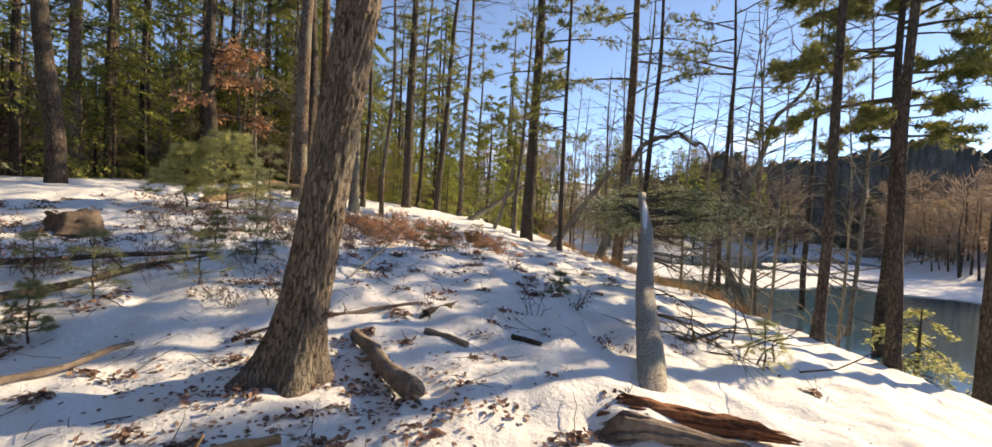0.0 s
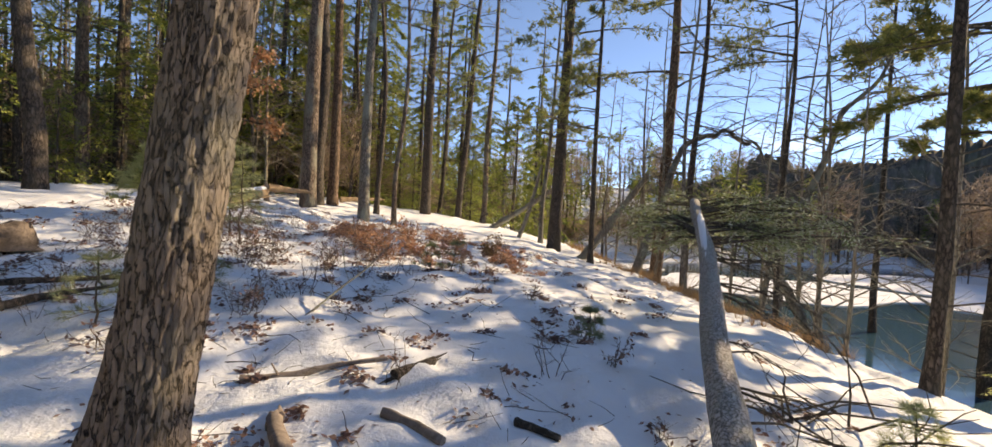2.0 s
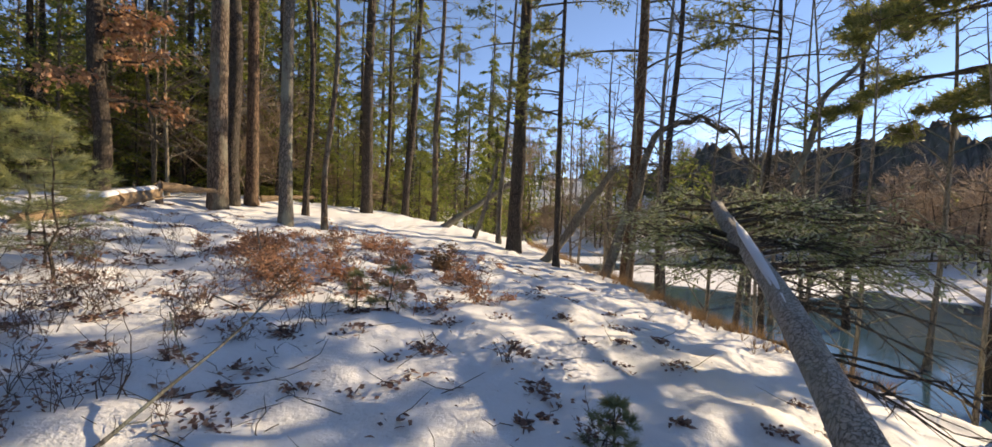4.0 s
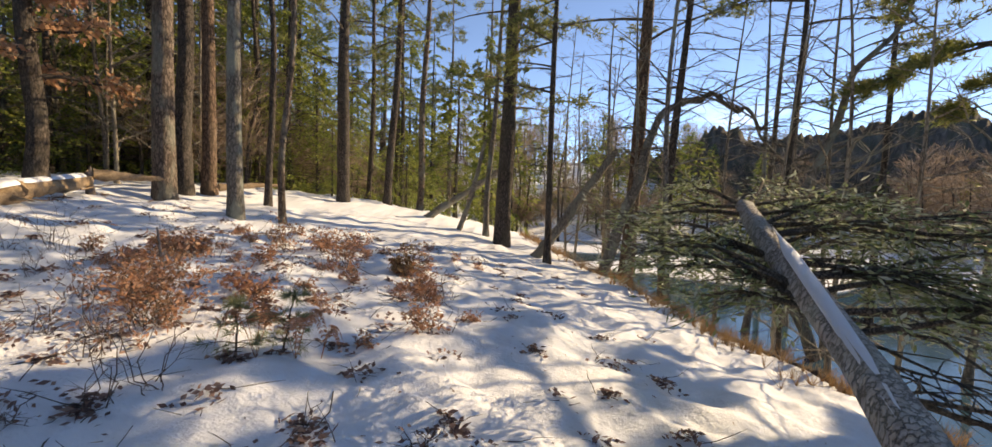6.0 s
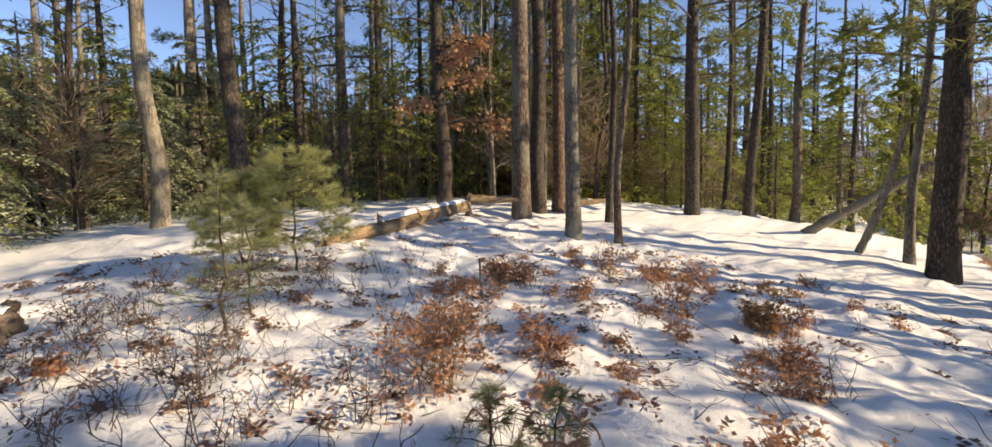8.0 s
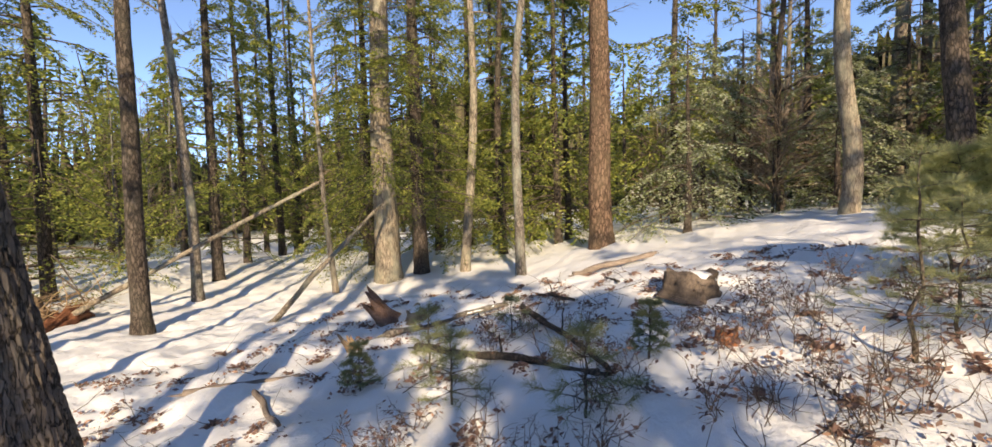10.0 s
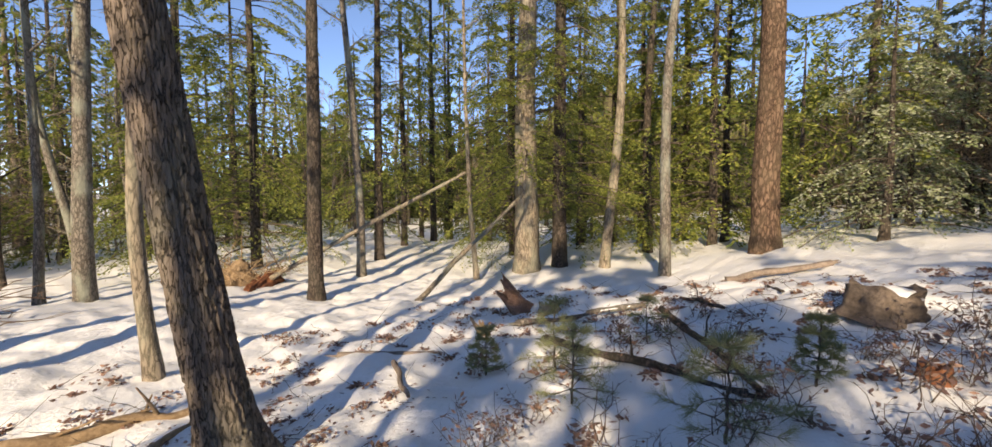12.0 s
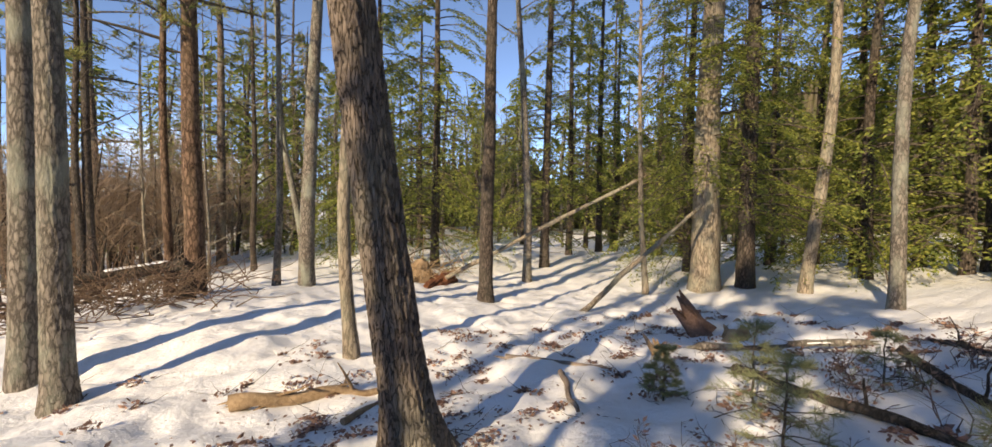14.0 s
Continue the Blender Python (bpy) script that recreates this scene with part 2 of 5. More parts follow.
def tube(shape, path, radii, sides=8, rough=0.0, freq=6.0, seed=0, cap=True):
    """A limb along path, whose skin swells and dips by the share rough of its radius."""
    path, radii = np.asarray(path, float), np.asarray(radii, float)
    n = len(path)
    tan = unit(np.gradient(path, axis=0))
    ref = np.array((1.0, 0, 0)) if abs(np.mean(tan[:, 2])) > 0.6 else np.array((0, 0, 1.0))
    a = unit(np.cross(tan, ref))
    b = np.cross(tan, a)
    ang = np.linspace(0, 2 * np.pi, sides, endpoint=False)
    ring = a[:, None] * np.cos(ang)[None, :, None] + b[:, None] * np.sin(ang)[None, :, None]
    r = np.repeat(radii[:, None], sides, 1)
    if rough:
        q = np.stack([np.repeat(np.cos(ang)[None], n, 0) * freq * 0.5, np.repeat(np.sin(ang)[None], n, 0) * freq * 0.5,
                      np.repeat(np.linalg.norm(path - path[0], axis=1)[:, None], sides, 1) * freq * 0.35], -1).reshape(-1, 3)
        r = r * (1 + rough * (vnoise(q, seed) + 0.5 * vnoise(q * 2.3, seed + 1)).reshape(n, sides))
    v = path[:, None] + ring * r[..., None]
    i = np.arange(n - 1)[:, None] * sides
    j = np.arange(sides)[None]
    k = (j + 1) % sides
    shape.add(v.reshape(-1, 3), np.stack([i + j, i + k, i + sides + k, i + sides + j], -1).reshape(-1, 4))
    if cap:
        for at, order in ((0, -1), (n - 1, 1)):
            ids = np.arange(sides)
            shape.add(np.concatenate([v[at], path[at][None]]),
                      np.stack([ids, (ids + 1) % sides, np.full(sides, sides)], -1)[:, ::order])


def curve_points(a, b, n, sag=0.0, wobble=0.0, seed=0):
    """n points from a to b, sagging and wandering."""
    a, b = np.asarray(a, float), np.asarray(b, float)
    t = np.linspace(0, 1, n)[:, None]
    p = a + (b - a) * t
    p[:, 2] -= sag * 4 * (t * (1 - t))[:, 0]
    if wobble:
        q = np.stack([t[:, 0] * 3.1, t[:, 0] * 0 + seed * 1.7, t[:, 0] * 0], -1)
        ends = np.minimum(1, 4 * t * (1.15 - t))
        p += wobble * ends * np.stack([vnoise(q, 11), vnoise(q, 12), vnoise(q, 13)], -1)
    return p


def blades(shape, centre, axis, length, width, count, spread, rng):
    """Needles: thin triangles that fan out from each centre about its axis."""
    n = len(centre)
    if not n:
        return
    c = np.repeat(centre, count, 0)
    d = unit(np.repeat(unit(axis), count, 0) + spread * rng.normal(size=(n * count, 3)))
    side = unit(np.cross(d, rng.normal(size=d.shape))) * width / 2
    ln = length * rng.uniform(0.65, 1.1, (n * count, 1))
    v = np.stack([c - side, c + side, c + d * ln], 1).reshape(-1, 3)
    shape.add(v, np.arange(len(v)).reshape(-1, 3))


def leaves(shape, centre, along, normal, length, width):
    """Flat pointed leaves, four corners each."""
    along = unit(along)
    side = unit(np.cross(normal, along)) * (width / 2)
    ln = length if np.ndim(length) == 0 else length[:, None]
    mid = centre + along * ln * 0.45
    v = np.stack([centre, mid + side, centre + along * ln, mid - side], 1).reshape(-1, 3)
    shape.add(v, np.arange(len(v)).reshape(-1, 4))


# ---- ground ----
WATER_Z = -2.0
KNOLLS = [(1.7, 0.75, 0.9, -0.24), (-8, 15, 5, 0.603), (-13, 6, 6, 0.916), (-3, 10, 4, 0.554), (0, 1, 5, 1.374), (-8, -3, 6, 0.217), (0, 20, 6, 0.932), (3, 10, 5, 1.168), (-18, -4, 8, 0.583), (-16, 24, 9, 3.027), (-4, 30, 9, 1.796), (-26, 10, 9, 2.702), (0, 6, 3, 0.141), (-1.5, 3, 2.5, -0.318), (-6, 7, 3, 0.447), (-14, -12, 7, 1.005), (-4, -16, 8, 1.224), (2, -5, 5, 0.652), (-10, 11, 4, 0.672)]


def smooth(t):
    t = np.clip(t, 0, 1)
    return t * t * (3 - 2 * t)


def bank_edge(y):
    return np.interp(y, [-60, -5, 5, 9, 11.4, 15.6, 18.4, 21, 26, 40, 80], [8, 8.5, 8, 7.2, 5.4, 4.9, 4.2, 3.2, 2.0, -1, -8])


def ground_z(x, y):
    x, y = np.atleast_1d(np.asarray(x, float)), np.atleast_1d(np.asarray(y, float))
    z = np.full(x.shape, -2.0)
    for cx, cy, s, a in KNOLLS:
        z = z + a * np.exp(-((x - cx) ** 2 + (y - cy) ** 2) / (2 * s * s))
    far = smooth((np.hypot(x + 4, y - 8) - 22) / 25)
    z = z * (1 - far) + np.interp(y, [-25, 5], [-0.9, 1.2]) * far
    d = x - bank_edge(y)
    k = smooth((d + 0.2) / 1.9)
    shore = 34 + 5 * np.sin(y * 0.11 + 1) + 0.12 * np.maximum(0, 10 - y)
    pond_end = np.maximum(smooth((x - shore) / 7), smooth((y - 40 - 0.25 * np.abs(x)) / 8))
    bed = -2.7 + pond_end * (1.6 + 9.0 * smooth((np.maximum(x - shore, y - 44 - 0.25 * np.abs(x)) - 3) / 40))
    z = z * (1 - k) + bed * k
    q = np.stack([x, y, 0 * x], -1)
    amp = np.where(k > 0.6, 0.4, 1.0)
    z = z + amp * (0.055 * vnoise(q * 0.8, 3) + 0.055 * vnoise(q * 2.1, 4) + 0.034 * vnoise(q * 4.6, 5) - 0.07 * np.maximum(0, vnoise(q * 3.1, 7) - 0.4) + 0.013 * vnoise(q * 9, 6))
    return z


def gz(x, y):
    return float(ground_z(x, y)[0])


def growing(lo, hi, step):
    core = list(np.arange(lo, hi + step, step))
    out, s = [], step
    for _ in range(46):
        s *= 1.2
        out.append(s)
    tail = np.cumsum(out)
    return np.array(list(core[0] - tail[::-1]) + core + list(core[-1] + tail))


gx, gy = growing(-9.0, 7.0, 0.08), growing(-2.0, 17.0, 0.08)
GX, GY = np.meshgrid(gx, gy, indexing="ij")
GZ = ground_z(GX.ravel(), GY.ravel())
sheet = Shape()
ni, nj = len(gx), len(gy)
idx = np.arange(ni * nj).reshape(ni, nj)
sheet.add(np.stack([GX.ravel(), GY.ravel(), GZ], -1),
          np.stack([idx[:-1, :-1], idx[1:, :-1], idx[1:, 1:], idx[:-1, 1:]], -1).reshape(-1, 4))
ground = tagged(part("ground", sheet, SNOW), "snow-covered woodland knoll sloping down to a pond", "ground", kind="structure")

pond = Shape()
pond.add([(-30, -60, WATER_Z), (90, -60, WATER_Z), (90, 160, WATER_Z), (-30, 160, WATER_Z)], [(0, 1, 2, 3)])
tagged(part("water", pond, WATER), "pond water coloured blue-grey for the sky it reflects", "water", kind="structure")


def ice_sheet(cx, cy, rx, ry, seed):
    s = Shape()
    n = 64
    a = np.linspace(0, 2 * np.pi, n, endpoint=False)
    r = 1 + 0.28 * vnoise(np.stack([np.cos(a) * 2, np.sin(a) * 2, a * 0 + seed], -1), 31)
    rim = np.stack([cx + rx * r * np.cos(a), cy + ry * r * np.sin(a)], -1)
    top = np.concatenate([np.c_[rim, np.full(n, WATER_Z + 0.05)], [[cx, cy, WATER_Z + 0.06]], np.c_[rim, np.full(n, WATER_Z - 0.02)]])
    i = np.arange(n)
    j = (i + 1) % n
    s.add(top, np.stack([i, j, np.full(n, n)], -1))
    s.add(top, np.stack([i + n + 1, j + n + 1, j, i], -1))
    return tagged(part("ice_sheet", s, SNOW), "snow-dusted ice floating on the pond", "ice", "ice on the pond", "structure")


for cx, cy, rx, ry, sd in ((31, 27, 9, 5.5, 1), (15, 32, 7.5, 5, 2), (29, 37, 8, 6.5, 4), (6, 40, 4, 3, 5)):
    ice_sheet(cx, cy, rx, ry, sd)


# ---- trees ----
def trunk_path(height, lean, n, wob, seed):
    t = np.linspace(0, 1, n) ** 1.35
    z = t * height
    q = np.stack([z * 0.22, z * 0 + seed * 3.7, z * 0], -1)
    fade = np.minimum(1, z / 2.0)
    return np.stack([lean[0] * z + wob * fade * vnoise(q, 21), lean[1] * z + wob * fade * vnoise(q, 22), z - 0.25 * (t == 0)], -1)


def trunk_radii(z, r, height, flare):
    z = np.maximum(z, 0)
    return r * (0.12 + 0.88 * np.maximum(0, 1 - z / height) ** 0.8) + flare * np.exp(-z / 0.22)


def limb_path(base, az, length, rise, droop, n=6, seed=0, wob=0.06):
    t = np.linspace(0, 1, n)
    d = np.array((math.cos(az), math.sin(az), 0.0))
    p = base + d * (t * length)[:, None]
    p[:, 2] += rise * length * t - droop * length * t ** 2
    q = np.stack([t * 4, t * 0 + seed * 2.3, t * 0], -1)
    return p + (wob * length * t[:, None]) * np.stack([vnoise(q, 41), vnoise(q, 42), vnoise(q, 43)], -1)


def twig_set(shape, path, rng, count, length, r, droop=0.1, start=0.2, sides=3):
    """Bare twigs off a limb. Returns their tips and ways."""
    tips, ways = [], []
    for t in rng.uniform(start, 1, count):
        k = t * (len(path) - 1)
        i = min(int(k), len(path) - 2)
        base = path[i] + (path[i + 1] - path[i]) * (k - i)
        along = unit(path[i + 1] - path[i])
        side = unit(np.cross(along, (0, 0, 1.0))) * (1 if rng.random() < 0.5 else -1)
        d = unit(along * rng.uniform(0.4, 1.1) + side * rng.uniform(0.5, 1.0) + np.array((0, 0, rng.normal(0, 0.25) - droop)))
        ln = length * rng.uniform(0.5, 1.2) * (1.15 - 0.6 * t)
        mid = base + d * ln * 0.5 + rng.normal(0, 0.03, 3) * ln
        tip = base + d * ln + np.array((0, 0, -droop * ln * 0.5)) + rng.normal(0, 0.06, 3) * ln
        tube(shape, np.stack([base, mid, tip]), (r, r * 0.7, r * 0.25), sides, cap=False)
        tips.append(tip), ways.append(d)
    return np.array(tips).reshape(-1, 3), np.array(ways).reshape(-1, 3)


def limb_shape(owner):
    """A shape for the next limb: its own where owner is a list, else the joined one."""
    if isinstance(owner, list):
        owner.append(Shape())
        return owner[-1]
    return owner


def add_limbs(owner, mat, e):
    if isinstance(owner, list):
        for s in owner:
            part("limb", s, mat, e)
    elif owner.n:
        tagged(part("branchwork", owner, mat, e, "thin dark brown limbs and twigs"), kind="stuff")


def pine_crown(owner, green, path, height, r, rng, start, count, reach, tufts=26, length=0.22, width=0.034, per=5, sparse=1.0):
    """Whorled limbs whose outer twigs carry bunches of needles."""
    for k in range(count):
        wood = limb_shape(owner)
        f = start + (1 - start) * (k + rng.random()) / count
        z = f * height * 0.98
        base = np.array([np.interp(z, path[:, 2], path[:, i]) for i in range(3)])
        ln = reach * (1.1 - 0.85 * max(0, (f - 0.45) / 0.55) ** 1.3) * rng.uniform(0.55, 1.15)
        az = rng.uniform(0, 2 * np.pi)
        lp = limb_path(base, az, ln, rng.uniform(0.0, 0.3), rng.uniform(0.05, 0.3), 6, k)
        tube(wood, lp, np.linspace(0.012 + 0.011 * ln, 0.006, 6), 4, cap=False)
        tips, ways = twig_set(wood, lp, rng, int(7 * sparse) + 3, 0.36 * ln, 0.006, -0.05, 0.3)
        n = int(tufts * sparse)
        if n < 1:
            continue
        pick = rng.integers(0, len(tips), n)
        back = rng.uniform(0, 0.5, (n, 1)) * 0.36 * ln
        c = tips[pick] - ways[pick] * back + rng.normal(0, 0.06, (n, 3))
        blades(green, c, ways[pick] + np.array((0, 0, 0.35)), length, width, per, 0.75, rng)


def dead_limbs(owner, path, rng, low, high, count, reach, twigs=9, r=0.016):
    for k in range(count):
        wood = limb_shape(owner)
        z = rng.uniform(low, high)
        base = np.array([np.interp(z, path[:, 2], path[:, i]) for i in range(3)])
        ln = reach * rng.uniform(0.35, 1.1)
        lp = limb_path(base, rng.uniform(0, 2 * np.pi), ln, rng.uniform(-0.1, 0.3), rng.uniform(-0.1, 0.3), 6, k + 50, 0.1)
        tube(wood, lp, np.linspace(r, 0.004, 6), 4, cap=False)
        twig_set(wood, lp, rng, twigs, 0.35 * ln, 0.005, 0.0, 0.2)


def pine_tree(x, y, r, height, lean=(0, 0), bark=None, flare=0.05, seed=1, start=0.45, count=26, reach=2.4, tufts=46, dead=14, dead_low=1.5,
              dead_reach=1.6, label="", name="pine_tree", green_mat=None, z=None, wob=0.12, sides=12, group="woodland trees", split=True):
    rng = np.random.default_rng(seed)
    z0 = gz(x, y) if z is None else z
    e = thing(name, x, y, z0 - 0.03, label or "tall straight pine with rough brown bark in the snow", "tree", group)
    path = trunk_path(height, lean, 34, wob, seed)
    s = Shape()
    tube(s, path, trunk_radii(path[:, 2], r, height, flare), sides, 0.07, 7, seed)
    part("trunk", s, bark or BARK_PINE, e)
    wood, green = ([] if split else Shape()), Shape()
    if dead:
        dead_limbs(wood, path, rng, dead_low, start * height + 1.0, dead, dead_reach)
    if count:
        pine_crown(wood, green, path, height, r, rng, start, count, reach, tufts)
    add_limbs(wood, BARK_TWIG, e)
    if green.n:
        part("crown", green, green_mat or NEEDLE_PINE, e, "olive green needles", smooth=False)
    return e


def hemlock_boughs(owner, green, path, height, rng, low, count, reach, size=0.085, per_side=9, droop=0.35, m=7):
    """Drooping flat sprays of short needles."""
    for k in range(count):
        wood = limb_shape(owner)
        f = (k + rng.random()) / count
        z = low + (height * 0.98 - low) * f
        base = np.array([np.interp(z, path[:, 2], path[:, i]) for i in range(3)])
        ln = reach * (1.05 - 0.9 * f) * rng.uniform(0.6, 1.15) + 0.25
        lp = limb_path(base, rng.uniform(0, 2 * np.pi), ln, rng.uniform(0.05, 0.3), rng.uniform(0.3, 0.75) * droop / 0.35, 7, k)
        tube(wood, lp, np.linspace(0.008 + 0.009 * ln, 0.004, 7), 4, cap=False)
        n = per_side * 2
        t = rng.uniform(0.22, 1.0, n)
        kk = t * (len(lp) - 1)
        i = np.minimum(kk.astype(int), len(lp) - 2)
        b0 = lp[i] + (lp[i + 1] - lp[i]) * (kk - i)[:, None]
        along = unit(lp[i + 1] - lp[i])
        side = unit(np.cross(along, np.array((0, 0, 1.0)))) * np.where(np.arange(n) % 2, 1, -1)[:, None]
        bl = (0.34 * ln * (1.15 - 0.75 * t) + 0.08)[:, None]
        d = unit(along * 0.7 + side * rng.uniform(0.6, 1.1, (n, 1)) + np.array((0, 0, -0.22)))
        u = np.repeat(np.linspace(0.1, 1.0, m)[None], n, 0)[..., None]
        c = b0[:, None] + d[:, None] * bl[:, None] * u + np.array((0, 0, -0.18)) * bl[:, None] * u ** 2
        c = c + rng.normal(0, 0.02, c.shape)
        sgn = np.where(np.arange(m) % 2, 1, -1)[None, :, None]
        nrm = np.array((0, 0, 0.8)) + rng.normal(0, 0.65, c.shape)
        ax = unit(d[:, None] * 0.8 + np.cross(d, (0, 0, 1.0))[:, None] * sgn * 0.8 + rng.normal(0, 0.2, c.shape))
        leaves(green, c.reshape(-1, 3), ax.reshape(-1, 3), nrm.reshape(-1, 3), size * 1.7, size * 0.75)


def hemlock_tree(x, y, r, height, low=1.2, count=48, reach=2.2, seed=1, lean=(0, 0), bark=None, green_mat=None, label="", z=None, per_side=9, size=0.085,
                 name="hemlock_tree", droop=0.35, flare=0.05, split=False, m=7):
    rng = np.random.default_rng(seed)
    z0 = gz(x, y) if z is None else z
    e = thing(name, x, y, z0 - 0.03, label or "dark green hemlock with drooping flat boughs", "tree", "woodland trees")
    path = trunk_path(height, lean, 26, 0.08, seed)
    s = Shape()
    tube(s, path, trunk_radii(path[:, 2], r, height, flare), 10, 0.06, 7, seed)
    part("trunk", s, bark or BARK_DARK, e)
    wood, green = ([] if split else Shape()), Shape()
    hemlock_boughs(wood, green, path, height, rng, low, count, reach, size, per_side, droop, m)
    dead_limbs(wood, path, rng, 0.5, max(1.0, low + 1), 6, 0.9, 4, 0.01)
    add_limbs(wood, BARK_TWIG, e)
    part("crown", green, green_mat or NEEDLE_HEM, e, "flat green needle sprays", smooth=False)
    return e


def bare_tree(x, y, r, height, lean=(0, 0), bark=None, seed=1, limbs=16, reach=2.0, low=0.35, z=None, label="", name="bare_tree", up=0.7, leaf=None, leaf_n=0,
              leaf_low=0.3, leaf_high=0.6, wob=0.2, twigs=10, sides=9, flare=0.04, split=True):
    rng = np.random.default_rng(seed)
    z0 = gz(x, y) if z is None else z
    e = thing(name, x, y, z0 - 0.03, label or "leafless young hardwood tree with grey bark", "tree", "woodland trees")
    path = trunk_path(height, lean, 26, wob, seed)
    s = Shape()
    tube(s, path, trunk_radii(path[:, 2], r, height, flare), sides, 0.06, 6, seed)
    part("trunk", s, bark or BARK_GREY, e)
    owner, lf = ([] if split else Shape()), Shape()
    for k in range(limbs):
        wood = limb_shape(owner)
        f = low + (1 - low) * (k + rng.random()) / limbs
        base = np.array([np.interp(f * height * 0.98, path[:, 2], path[:, i]) for i in range(3)])
        ln = reach * (1.2 - 0.8 * f) * rng.uniform(0.5, 1.1)
        lp = limb_path(base, rng.uniform(0, 2 * np.pi), ln, up * rng.uniform(0.4, 1.2), rng.uniform(0, 0.25), 7, k, 0.12)
        tube(wood, lp, np.linspace(0.3 * r * (1.1 - f) + 0.008, 0.004, 7), 5, cap=False)
        tips, ways = twig_set(wood, lp, rng, twigs, 0.45 * ln, 0.006, -0.15, 0.2)
        if leaf and leaf_low <= f <= leaf_high:
            n = leaf_n
            pick = rng.integers(0, len(tips), n)
            c = tips[pick] - ways[pick] * rng.uniform(0, 0.5, (n, 1)) + rng.normal(0, 0.1, (n, 3))
            leaves(lf, c, ways[pick] + rng.normal(0, 0.8, (n, 3)) + np.array((0, 0, -0.6)), rng.normal(size=(n, 3)), 0.17, 0.1)
    add_limbs(owner, BARK_TWIG if bark is None else bark, e)
    if lf.n:
        part("foliage", lf, leaf, e, "withered orange-brown leaves", smooth=False)
    return e


def near_trunk(x, y, r, height, lean, seed, bark, label, flare=0.1, z=None, turns=110, rows=300, depth=0.018):
    """A trunk passed close by: its bark is real relief, in long plates split by furrows."""
    rng = np.random.default_rng(seed)
    z0 = gz(x, y) if z is None else z
    e = thing("pine_tree", x, y, z0 - 0.05, label, "tree", "woodland trees")
    zz = np.concatenate([np.linspace(-0.25, 4.2, rows), np.linspace(4.4, height, 20)])
    q = np.stack([zz * 0.25, zz * 0 + seed, zz * 0], -1)
    sweep = -0.10 * np.exp(-np.maximum(zz, 0) / 0.45) * np.sign(lean[0]) * (abs(lean[0]) > 0.1)
    cx, cy = sweep + 0.1 * (abs(lean[0]) > 0.1) * 0.6 + lean[0] * zz + 0.05 * vnoise(q, 21), lean[1] * zz + 0.05 * vnoise(q, 22)
    ang = np.linspace(0, 2 * np.pi, turns, endpoint=False)
    A, Z = np.meshgrid(ang, zz)
    rad = trunk_radii(Z, r, height, 0)
    roots = 1 + 0.3 * np.cos(A * 5 + seed) + 0.25 * np.cos(A * 3 + 1)
    rad = rad + flare * np.exp(-np.maximum(Z, 0) / 0.26) * roots
    p = np.stack([np.cos(A) * 5.5, np.sin(A) * 5.5, Z * 6.5], -1).reshape(-1, 3)
    warp = 0.55 * vnoise(p * 1.3, 51)
    u = p + warp[:, None]
    ridge = 1 - np.abs(vnoise(u * np.array((1.9, 1.9, 0.5)), 52)) * 3.4
    ridge = np.clip(ridge, -1, 1)
    fine = vnoise(u * 4, 53)
    cracks = np.abs(vnoise(p * np.array((1.5, 1.5, 2.6)) + 9, 54))
    rad = rad + depth * (-np.maximum(ridge, -0.3) + 0.25 * fine - 0.5 * (cracks < 0.07)).reshape(rad.shape)
    v = np.stack([cx[:, None] + rad * np.cos(A), cy[:, None] + rad * np.sin(A), Z], -1).reshape(-1, 3)
    i = np.arange(len(zz) - 1)[:, None] * turns
    j = np.arange(turns)[None]
    k = (j + 1) % turns
    s = Shape()
    s.add(v, np.stack([i + j, i + k, i + turns + k, i + turns + j], -1).reshape(-1, 4))
    part("trunk", s, bark, e)
    path = np.stack([cx, cy, zz], -1)
    wood, green = [], Shape()
    dead_limbs(wood, path, rng, 4.5, height * 0.5, 10, 1.2)
    pine_crown(wood, green, path, height, r, rng, 0.45, 28, 2.8, 50)
    add_limbs(wood, BARK_TWIG, e)
    part("crown", green, NEEDLE_PINE, e, "olive green needles", smooth=False)
    return e


near_trunk(-1.45, 3.88, 0.185, 17, (0.118, 0.02), 5, BARK_NEAR, "big leaning pine with furrowed grey-brown bark and snow at its foot", 0.19)
near_trunk(1.36, 0.85, 0.145, 15, (0.02, -0.02), 8, BARK_GREY, "upright dark grey trunk standing in the snow", 0.05, turns=64, rows=160, depth=0.008)

# the ridge ahead
pine_tree(-7.6, 17.7, 0.27, 20, seed=11, bark=BARK_PINE, dead=6, dead_low=5, start=0.5, label="stout straight pine beside a fallen log")
pine_tree(-7.75, 18.7, 0.23, 19, seed=12, bark=BARK_DARK, dead=6, dead_low=5, start=0.5, label="dark straight pine in a clump of three")
pine_tree(-7.5, 19.4, 0.2, 19, seed=13, bark=BARK_RED, dead=6, dead_low=5, start=0.5, label="reddish straight pine in a clump of three")
bare_tree(-5.1, 16.4, 0.18, 15, seed=14, lean=(0.01, 0), bark=BARK_GREY, limbs=12, low=0.4, label="grey mossy trunk with few limbs")
bare_tree(-5.6, 19.0, 0.1, 14, seed=15, bark=BARK_DARK, limbs=10, low=0.4)
bare_tree(-4.25, 16.9, 0.085, 13, seed=16, lean=(0.035, 0), bark=BARK_PINE, limbs=10, low=0.4, label="slender slightly leaning young trunk")
